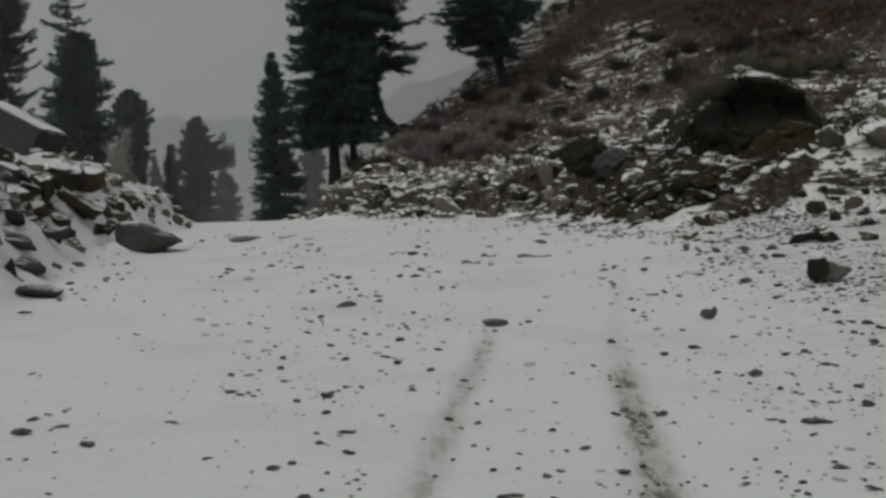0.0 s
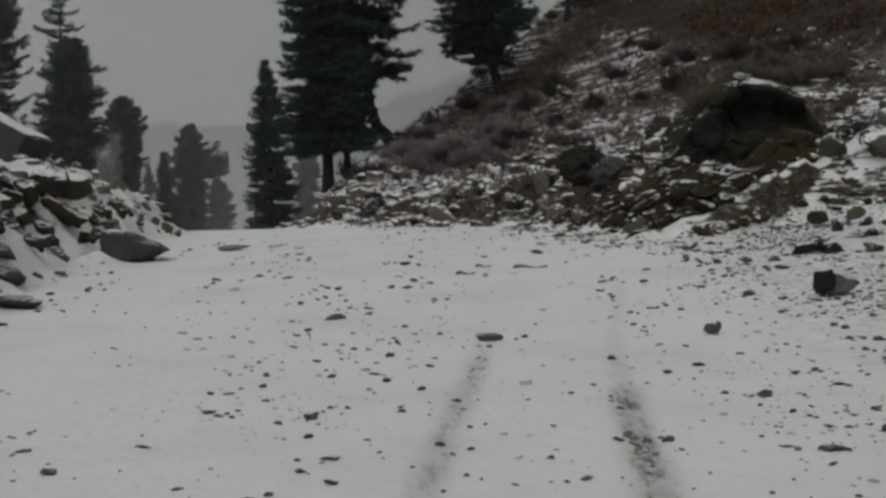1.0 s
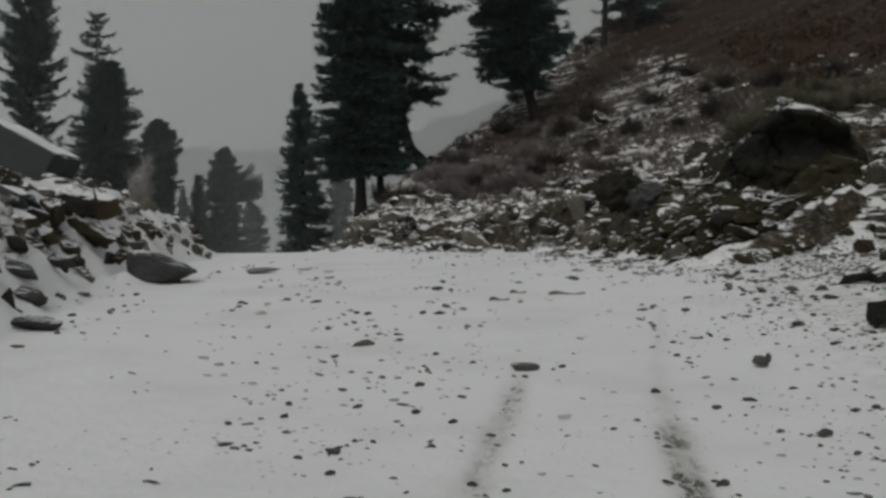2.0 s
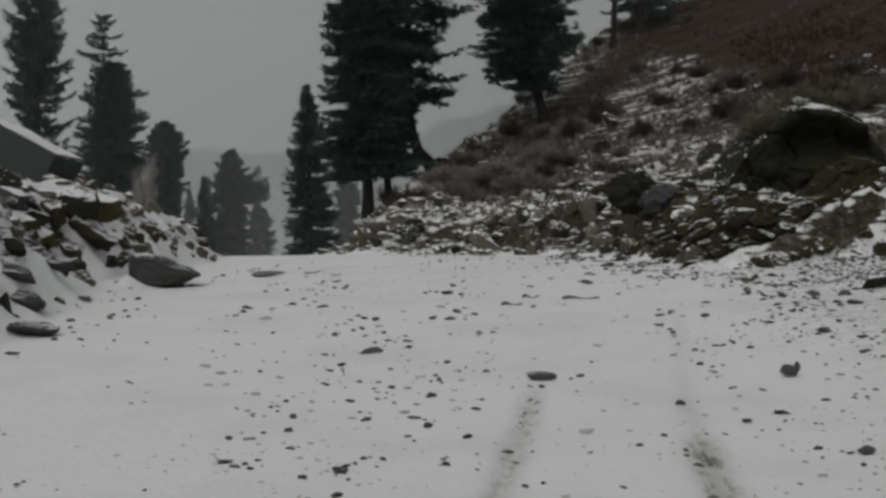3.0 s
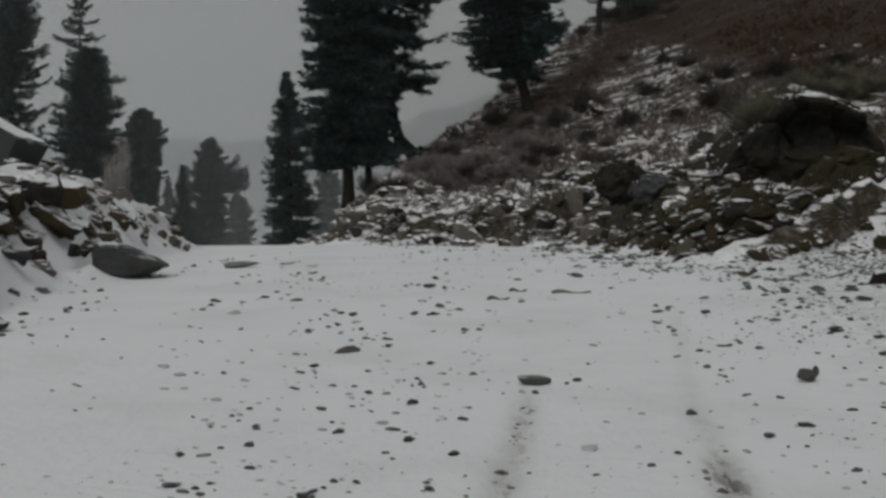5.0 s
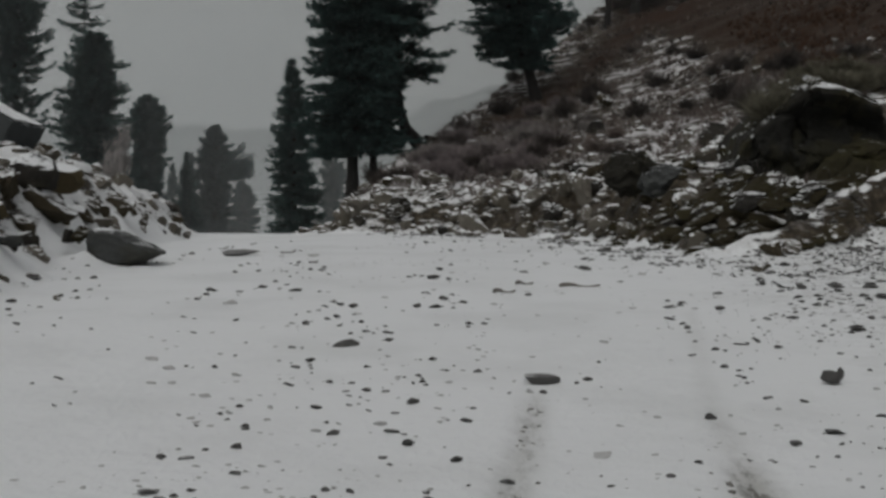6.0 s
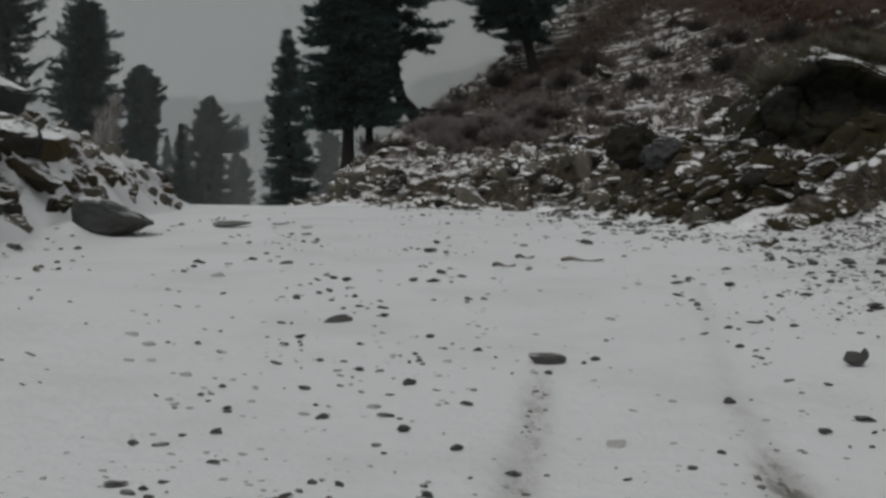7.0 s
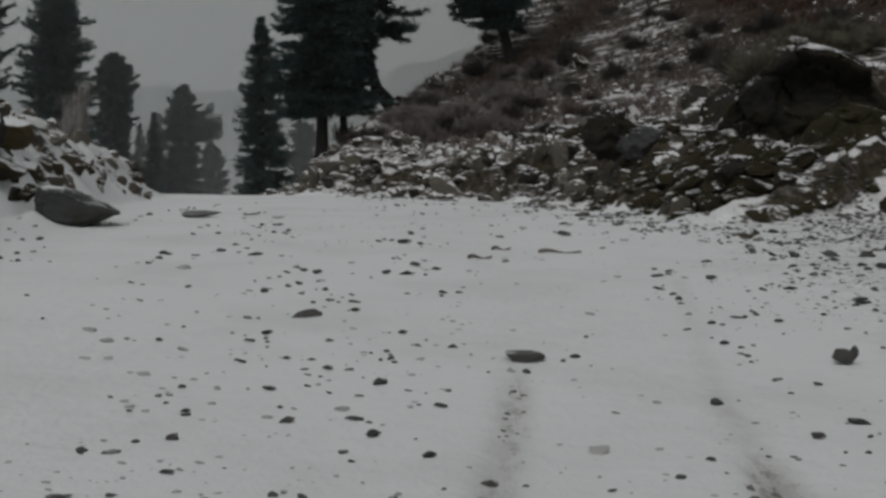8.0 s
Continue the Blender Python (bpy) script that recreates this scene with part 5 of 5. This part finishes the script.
# ---- conifers ----
def tube(points, radii, sides=7):
    points = np.asarray(points, float)
    n = len(points)
    tan = np.gradient(points, axis=0)
    tan /= np.linalg.norm(tan, axis=1, keepdims=True) + 1e-9
    ref = np.array([0.0, 1.0, 0.0]) if abs(tan[n // 2, 2]) > 0.8 else np.array([0.0, 0.0, 1.0])
    side = np.cross(tan, ref)
    side /= np.linalg.norm(side, axis=1, keepdims=True) + 1e-9
    up = np.cross(side, tan)
    a = np.linspace(0, 2 * math.pi, sides, endpoint=False)
    ring = np.cos(a)[None, :, None] * side[:, None] + np.sin(a)[None, :, None] * up[:, None]
    v = points[:, None] + ring * np.asarray(radii)[:, None, None]
    i = np.arange((n - 1) * sides)
    j = (i // sides) * sides + (i + 1) % sides
    return v.reshape(-1, 3), np.stack([i, j, j + sides, i + sides], 1)


class Heap:
    """Gathers pieces of one mesh."""

    def __init__(self):
        self.v, self.f, self.n = [], [], 0

    def add(self, v, f):
        self.v.append(np.asarray(v))
        self.f.append(np.asarray(f) + self.n)
        self.n += len(v)

    def make(self, name, mat, parent=None, smooth_faces=False):
        return mesh_object(name, np.concatenate(self.v), np.concatenate(self.f), mat, parent, smooth_faces)


def blades(rng, centres, ways, count, length, width, spread):
    """Narrow three-cornered blades fanning out from the centres."""
    n = len(centres)
    c = np.repeat(centres, count, 0)
    d = np.repeat(ways, count, 0) + spread * rng.normal(size=(n * count, 3))
    d /= np.linalg.norm(d, axis=1, keepdims=True) + 1e-9
    s = np.cross(d, rng.normal(size=d.shape))
    s /= np.linalg.norm(s, axis=1, keepdims=True) + 1e-9
    ln = np.broadcast_to(length, (n,)).repeat(count)[:, None] * rng.uniform(0.6, 1.3, (n * count, 1))
    wd = np.broadcast_to(width, (n,)).repeat(count)[:, None] * rng.uniform(0.6, 1.3, (n * count, 1))
    v = np.stack([c - s * wd, c + s * wd, c + d * ln], 1).reshape(-1, 3)
    return v, np.arange(len(v)).reshape(-1, 3)


def crown_width(shape, u):
    table = {
        "column": ((0, 0.5, 0.72, 0.8, 0.9, 1), (0.92, 0.86, 0.92, 1.0, 0.8, 0.2)),
        "spire": ((0, 0.3, 0.7, 1), (1, 0.95, 0.55, 0.05)),
        "broad": ((0, 0.08, 0.2, 0.5, 0.8, 1), (0.52, 0.74, 0.98, 1, 0.8, 0.1)),
        "candle": ((0, 0.2, 0.45, 0.7, 0.85, 0.94, 1), (1, 1.0, 0.86, 0.6, 0.4, 0.2, 0.06)),
        "skirted": ((0, 0.05, 0.11, 0.135, 0.22, 0.32, 0.45, 0.62, 1), (0.85, 0.98, 0.97, 0.86, 0.9, 0.9, 1.0, 0.9, 0.06)),
        "dome": ((0, 0.1, 0.4, 0.7, 0.88, 1), (0.72, 0.9, 1.0, 0.86, 0.58, 0.15)),
        "sparse": ((0, 0.6, 0.75, 0.9, 1), (0.5, 0.7, 0.95, 0.55, 0.1)),
        "ragged": ((0, 0.3, 0.6, 0.8, 0.9, 1), (1, 0.95, 0.85, 0.8, 0.5, 0.15)),
        "old": ((0, 0.12, 0.2, 0.35, 0.5, 0.65, 0.8, 1), (0.75, 0.9, 0.72, 0.98, 0.85, 1.0, 0.7, 0.1)),
    }
    return np.interp(u, *table[shape])


def conifer(x, y, tall, wide, bare, shape, seed, label, trunk_r=0.22, spine=None, tiers=0, limbs=260, tufts=26, leaf=0.34, sweep=0.35, base=None, gaps=0.9, fan=0.16, arms=()):
    rng = np.random.default_rng(seed)
    root = new("conifer")
    root.location = (x, y, (height(x, y) if base is None else base) - 0.15)
    tagged(root, label, "tree", "conifers along the valley")

    def at(t):
        off = spine(t) if spine else (0.0, 0.0)
        return np.array([off[0] + 0.1 * math.sin(3 * t + seed), off[1], tall * t])

    ts = np.linspace(0, 1, 22)
    pts = np.array([at(t) for t in ts])
    v, f = tube(pts, trunk_r * ((1 - ts) ** 0.85 + 0.05 + 0.35 * np.exp(-ts * tall / 0.4)), 9)
    mesh_object("trunk", v, f, M_BARK, root, True)
    wood, green = Heap(), Heap()
    boughs = []
    for k in range(limbs):
        u = (k + rng.random()) / limbs
        if tiers:
            level = math.floor(u * tiers)
            u = (level + 0.5 + 0.26 * rng.normal() + 0.2 * math.sin(level * 2.4 + seed)) / tiers
            u = min(max(u, 0), 0.995)
        az = rng.uniform(0, 2 * math.pi)
        lobe = float(value_noise(np.array(az * 1.3), np.array(u * 11.0), seed))
        if lobe < -gaps and u > 0.06:
            continue
        reach = wide * float(crown_width(shape, u)) * rng.uniform(0.55, 1.2) * (1 + 0.36 * lobe)
        long = rng.random() < 0.2
        boughs.append((u, az, max(reach * (1.22 if long else 1.0), 0.14), 0.55 * u ** 2 - 0.10 + 0.1 * rng.normal(), fan * (0.55 if long else 1.0)))
    for u, az, reach, lift, spread in arms:
        boughs.append((u, az, reach, lift, spread))
    for u, az, reach, lift, spread in boughs:
        t = bare + (1 - bare) * u
        s = np.linspace(0, 1, 6)
        out = np.array([math.cos(az), math.sin(az), 0])
        line = at(t) + np.outer(s * reach, out) + np.outer(reach * (lift * s - sweep * s * s + 0.30 * s ** 4), (0, 0, 1))
        wv, wf = tube(line, 0.045 * (1 - 0.8 * s) * (0.5 + reach / max(wide, 0.5)), 3)
        wood.add(wv, wf)
        n = max(6, int(1.25 * tufts * (0.4 + 0.6 * reach / wide) * (2.5 if spread > 0.25 else 1)))
        q = rng.uniform(0.12, 1.0, n) ** 0.75
        c = np.stack([np.interp(q, s, line[:, a]) for a in range(3)], 1)
        across = np.array([-out[1], out[0], 0])
        c = c + np.outer(rng.normal(size=n) * spread * reach * (1.15 - 0.7 * q), across) + rng.normal(size=(n, 3)) * (0.05, 0.05, 0.06)
        c[:, 2] += (0.34 * reach * q * (spread > 0.25)) * (rng.random(n) - 0.3) - 0.10 * rng.random(n)
        way = np.outer(np.ones(n), out) + np.outer(rng.normal(size=n) * 0.6, across) + np.outer(0.5 * q ** 2 - 0.25, (0, 0, 1))
        size = leaf * min(1, 0.45 + 0.7 * reach) * rng.uniform(0.6, 1.15, n) * (1.3 - 0.65 * q)
        way = way + np.outer(1.2 * q ** 2, out)
        bv, bf = blades(rng, c, way, 8, size, size * 0.12, 0.5)
        green.add(bv, bf)
    tagged(wood.make("branchwork", M_BARK, root, True), kind="stuff")
    tagged(green.make("crown", M_NEEDLE, root), kind="stuff")
    return root


def lean_spine(t):
    """Rises sideways out of the slope, then turns upright."""
    return (-1.15 * (1 - math.exp(-t * 20)), 0.0)


def hill_spine(t):
    return (-1.0 * min(t * 4, 1) - 0.4 * t, 0.0)


def ridge_spine(t):
    return (-0.9 * t + 0.5 * math.sin(2.5 * t), 0.0)


conifer(-10.9, 78, 13.0, 1.62, 0.05, "candle", 1, "slim dark spruce standing alone beyond the crest", tiers=30, limbs=560, tufts=34, leaf=0.30, sweep=0.30, gaps=0.6)
conifer(-4.95, 54, 19.0, 1.98, 0.10, "skirted", 2, "tall dark old conifer with drooping tiers", 0.25, tiers=26, limbs=900, tufts=46, leaf=0.33, base=1.55, gaps=0.65)
conifer(-4.15, 56.5, 8.8, 1.6, 0.26, "old", 3, "lower dark conifer close behind a taller one", 0.19, tiers=12, limbs=300, tufts=36, leaf=0.34)
conifer(-2.05, 58, 17.0, 2.7, 0.185, "old", 4, "conifer with a trunk bent out of the slope", 0.26, lean_spine, tiers=15, limbs=215, tufts=54, leaf=0.32, sweep=0.26, gaps=0.3, fan=0.13,
        arms=[(0.03, 0.1, 2.2, 0.0, 0.13), (0.16, -0.1, 2.6, 0.05, 0.13), (0.29, 0.1, 2.9, 0.15, 0.13), (0.42, 0.0, 2.7, 0.2, 0.13)])
conifer(3.75, 66, 15.0, 2.5, 0.135, "broad", 5, "dense dark conifer leaning over the slope", 0.27, hill_spine, tiers=26, limbs=720, tufts=44, leaf=0.36, gaps=0.4,
        arms=[(0.15, 0.0, 3.0, 0.15, 0.28), (0.18, 0.2, 2.9, 0.2, 0.28), (0.12, -0.2, 2.7, 0.2, 0.28)])
conifer(8.68, 78, 15.0, 2.4, 0.5, "dome", 6, "bare-stemmed pine on the skyline", 0.2, ridge_spine, limbs=160, tufts=30, leaf=0.4)
conifer(10.6, 80, 12.0, 2.6, 0.14, "dome", 7, "dark pine on the top of the slope", 0.3, limbs=200, tufts=34, leaf=0.4)
conifer(-27.7, 92, 17.6, 2.85, 0.06, "dome", 8, "broad dense dark conifer behind the bank", 0.3, limbs=620, tufts=44, leaf=0.42, gaps=0.7)
conifer(-29.4, 95, 22.4, 2.1, 0.3, "sparse", 9, "taller conifer with a thin sparse top", 0.2, tiers=17, limbs=100, tufts=26, leaf=0.36, sweep=0.2, fan=0.1,
        arms=[(0.78, 0.0, 1.9, 0.1, 0.13), (0.78, 3.1, 2.0, 0.1, 0.13), (0.86, 0.2, 1.4, 0.2, 0.13), (0.86, 3.0, 1.3, 0.2, 0.13), (0.93, 0.0, 0.9, 0.3, 0.13), (0.93, 3.2, 0.9, 0.3, 0.13)])
conifer(-30.5, 117, 16.5, 1.55, 0.04, "column", 10, "columnar conifer dim in the mist", 0.3, limbs=620, tufts=60, leaf=0.5)
conifer(-25.75, 125, 14.5, 1.95, 0.04, "ragged", 11, "conifer with one long side limb in the mist", 0.25, limbs=460, tufts=44, leaf=0.46, gaps=0.6,
        arms=[(0.64, 0.0, 3.8, 0.12, 0.30), (0.66, 0.25, 3.7, 0.20, 0.30), (0.70, -0.2, 3.3, 0.30, 0.30), (0.74, 0.1, 2.8, 0.55, 0.30), (0.68, 0.0, 3.8, 0.28, 0.30), (0.62, -0.1, 3.0, 0.1, 0.30)])
conifer(-26.75, 146, 9.6, 1.7, 0.05, "dome", 12, "small pale conifer beside a taller one", 0.16, limbs=260, tufts=34, leaf=0.5)
conifer(-36.3, 150, 11.9, 1.5, 0.05, "spire", 13, "small far conifer almost lost in mist", 0.2, limbs=160, tufts=24, leaf=0.5)
conifer(-31.5, 140, 12.6, 1.6, 0.05, "spire", 14, "small far conifer almost lost in mist", 0.2, limbs=160, tufts=24, leaf=0.5)
conifer(-26.9, 118, 11.2, 1.3, 0.05, "spire", 15, "small far conifer almost lost in mist", 0.2, limbs=200, tufts=24, leaf=0.5)
conifer(-16.4, 150, 12.4, 1.7, 0.05, "column", 16, "far pale conifer seen between two trees", 0.2, limbs=300, tufts=44, leaf=0.5)
conifer(-36.0, 98, 27.5, 2.55, 0.06, "old", 17, "tall conifer above the bank", 0.4, limbs=560, tufts=40, leaf=0.46, sweep=0.12, gaps=0.3)


def fallen_log():
    """Lies along the slope beside the bent trunk."""
    s = np.linspace(0, 1, 9)
    line = np.stack([-1.9 + 1.7 * s, 57.9 + 1.4 * s, [height(-1.9 + 1.7 * u, 57.9 + 1.4 * u) + 0.12 + 0.1 * math.sin(3 * u) for u in s]], 1)
    v, f = tube(line, 0.17 * (1 - 0.55 * s), 8)
    tagged(mesh_object("fallen_log", v, f, M_BARK, smooth=True), "dark fallen log lying on the slope", "log")


fallen_log()


# ---- shrubs and dry grass ----
def shrub(x, y, w, h, seed, mat, label, twigs=420, z=None):
    rng = np.random.default_rng(seed)
    a, r = rng.uniform(0, 6.28, twigs), np.sqrt(rng.random(twigs))
    uneven = 1 + 0.28 * np.sin(2 * a + seed) + 0.22 * np.sin(5 * a + 2.3 * seed)
    lean = np.stack([np.cos(a) * r * w * 0.5, np.sin(a) * r * w * 0.45, h * (0.25 + 0.75 * np.sqrt(np.clip(1 - 0.8 * r * r, 0, 1))) * rng.uniform(0.5, 1.1, twigs)], 1) * uneven[:, None]
    c = lean * rng.uniform(0.15, 0.75, (twigs, 1))
    v, f = blades(rng, c, lean / (np.linalg.norm(lean, axis=1, keepdims=True) + 1e-6), 4, 0.16 + 0.22 * h, 0.012, 0.38)
    stems, top = Heap(), Heap()
    top.add(v, f)
    for k in range(14):
        tv, tf = tube(np.outer(np.linspace(0, 0.8, 4), lean[k]), 0.016 * np.array([1, 0.8, 0.6, 0.3]), 3)
        stems.add(tv, tf)
    root = new("shrub")
    root.location = (x, y, (height(x, y) if z is None else z) - 0.05)
    tagged(root, label, "shrub", "shrubs on the slope")
    tagged(stems.make("stem_clump", M_BARK, root), kind="stuff")
    tagged(top.make("twig_mass", mat, root), kind="stuff")
    return root


for n, (x, y, w, h) in enumerate(SHRUBS):
    low = 0.5 if x < -1 else 0.95
    shrub(x, y, w * 1.05, h * low, 300 + n, M_TWIG, "dark leafless shrub with dusty twigs", 520)
shrub(-3.95, 56, 1.3, 1.1, 340, M_TWIG, "dark shrub at the foot of the trees", 700, 1.9)
for n, (x, y, w, h) in enumerate([(-2.4, 49, 1.6, 0.45), (-1.8, 52, 2.0, 0.5), (-1.0, 55, 2.2, 0.55), (0.2, 49, 2.2, 0.6), (1.2, 53, 2.4, 0.7), (2.6, 56, 2.4, 0.7), (-0.6, 58.5, 1.8, 0.5), (0.9, 46, 1.8, 0.6)]):
    shrub(x, y, w, h, 350 + n, M_RIME, "low tangle of pale dry stalks", 700)
tangle = random.Random(12)
for n in range(22):
    y = tangle.uniform(45, 62)
    x = tangle.uniform(-2.6, 2.4) + 0.16 * (y - 45)
    shrub(x, y, tangle.uniform(1.6, 2.8), tangle.uniform(0.45, 0.8), 420 + n, M_MAUVE, "low mauve-brown tangle of dead stalks", 800)


def pale_bush(x, y, tall, seed):
    rng = np.random.default_rng(seed)
    root = new("bare_bush")
    root.location = (x, y, height(x, y) - 0.1)
    tagged(root, "pale frosted leafless bush behind the bank", "shrub")
    stems, twigs = Heap(), Heap()
    for k in range(9):
        a = rng.uniform(0, 6.28)
        top = np.array([0.35 * math.cos(a), 0.35 * math.sin(a), tall * rng.uniform(0.7, 1.0)])
        s = np.linspace(0, 1, 6)
        line = np.outer(s, top) + np.outer(np.sin(s * 3.1) * 0.12, rng.normal(size=3))
        v, f = tube(line, 0.03 * (1 - 0.8 * s), 4)
        stems.add(v, f)
        q = rng.uniform(0.2, 1, 36)
        c = np.stack([np.interp(q, s, line[:, i]) for i in range(3)], 1) + 0.1 * rng.normal(size=(36, 3))
        v, f = blades(rng, c, np.tile((0.0, 0.0, 1.0), (36, 1)), 4, 0.35, 0.008, 0.55)
        twigs.add(v, f)
    tagged(stems.make("stem_clump", M_FROST, root), kind="stuff")
    tagged(twigs.make("twig_mass", M_FROST, root), kind="stuff")


for n, (x, y, w, h, z) in enumerate([(7.1, 31.7, 1.3, 0.8, 3.4), (7.8, 32.2, 1.5, 0.6, 3.9), (8.8, 33.0, 1.6, 0.6, 3.9)]):
    shrub(x, y, w, h, 380 + n, M_TURF, "dull olive dry grass hanging over the outcrop", 900, z)
for n, (x, y, w) in enumerate([(8.2, 32.9, 1.5), (8.9, 33.0, 1.7), (9.6, 33.1, 1.7), (10.3, 33.2, 1.6), (10.9, 33.4, 1.6), (8.6, 33.8, 1.8), (9.6, 33.9, 1.8), (10.5, 34.0, 1.8), (7.6, 33.3, 1.5)]):
    shrub(x, y, w, 0.5, 390 + n, M_TURF, "dull olive dry grass on the knoll above the outcrop", 900)
pale_bush(-10.8, 40, 2.3, 360)
pale_bush(-11.3, 41, 2.4, 361)


def dry_grass(name, seed, count, low, high, mat, share, label, span=(-6, 26, 27, 92), bare=0.9):
    rng = np.random.default_rng(seed)
    x, y = rng.uniform(*span[:2], count), rng.uniform(*span[2:], count)
    _, scree, earth, _, snowy, _, swell = land(x, y)
    d = side_of(x, y, HILL_FOOT)
    clump = value_noise(x * 0.5, y * 0.4, seed) + 0.6 * value_noise(x * 1.7, y * 1.4, seed + 1)
    ok = (d > 1.5) & (side_of(x, y, RIDGE) > -2) & (rng.random(count) < share * smooth(-0.25, 0.45, clump) * (1 - 0.55 * np.clip(snowy, 0, 1)) * (1 - bare * earth))
    x, y = x[ok], y[ok]
    c = np.stack([x, y, land(x, y)[0]], 1)
    size = rng.uniform(low, high, len(c))
    v, f = blades(rng, c, np.tile((0.0, -0.15, 0.9), (len(c), 1)), 9, size, 0.012 + 0.0003 * y, 0.5)
    tagged(mesh_object(name, v, f, mat), label, "grass", kind="stuff")


dry_grass("dry_grass", 90, 60000, 0.16, 0.42, M_STRAW, 0.5, "tufts of dull dry grass over the hillside")
dry_grass("dark_grass", 95, 60000, 0.15, 0.40, M_TWIG, 0.2, "dark withered weeds over the hillside")
dry_grass("frosted_grass", 97, 40000, 0.14, 0.34, M_RIME, 0.5, "frosted grass tips on the hillside", bare=1.2)
dry_grass("rusty_grass", 99, 4200, 0.2, 0.5, M_RUST, 0.7, "tall rust-coloured dead grass high on the slope", (14, 25, 50, 70), 0.0)


# low bushes over the slope and along its skyline: a few shapes, repeated
def low_bushes():
    r = random.Random(7)
    kinds = [shrub(4.0 + n, 60.0 + n, 1.0 + 0.15 * n, 0.55 + 0.1 * n, 400 + n, (M_RIME, M_STRAW, M_TWIG, M_STRAW)[n],
                   ("small rimed grey bush", "small pale dry bush", "dark tangled bush", "dull brown dry bush")[n] + " on the hillside", 420) for n in range(4)]
    done = 0
    while done < 46:
        x, y = r.uniform(-4, 22), r.uniform(34, 88)
        px, py = np.array([x]), np.array([y])
        if side_of(px, py, HILL_FOOT)[0] < 4 or side_of(px, py, RIDGE)[0] < (1.2 if y < 66 else -0.8):
            continue
        if land(px, py)[2][0] > 0.45 and y < 76:
            continue
        ob = copy_thing(r.choice(kinds), pose(x, y, height(x, y) - 0.05, 0, 0, r.uniform(0, 360)))
        k = r.uniform(0.5, 1.1)
        ob.scale = (k, k, k * r.uniform(0.7, 1.1))
        done += 1


low_bushes()
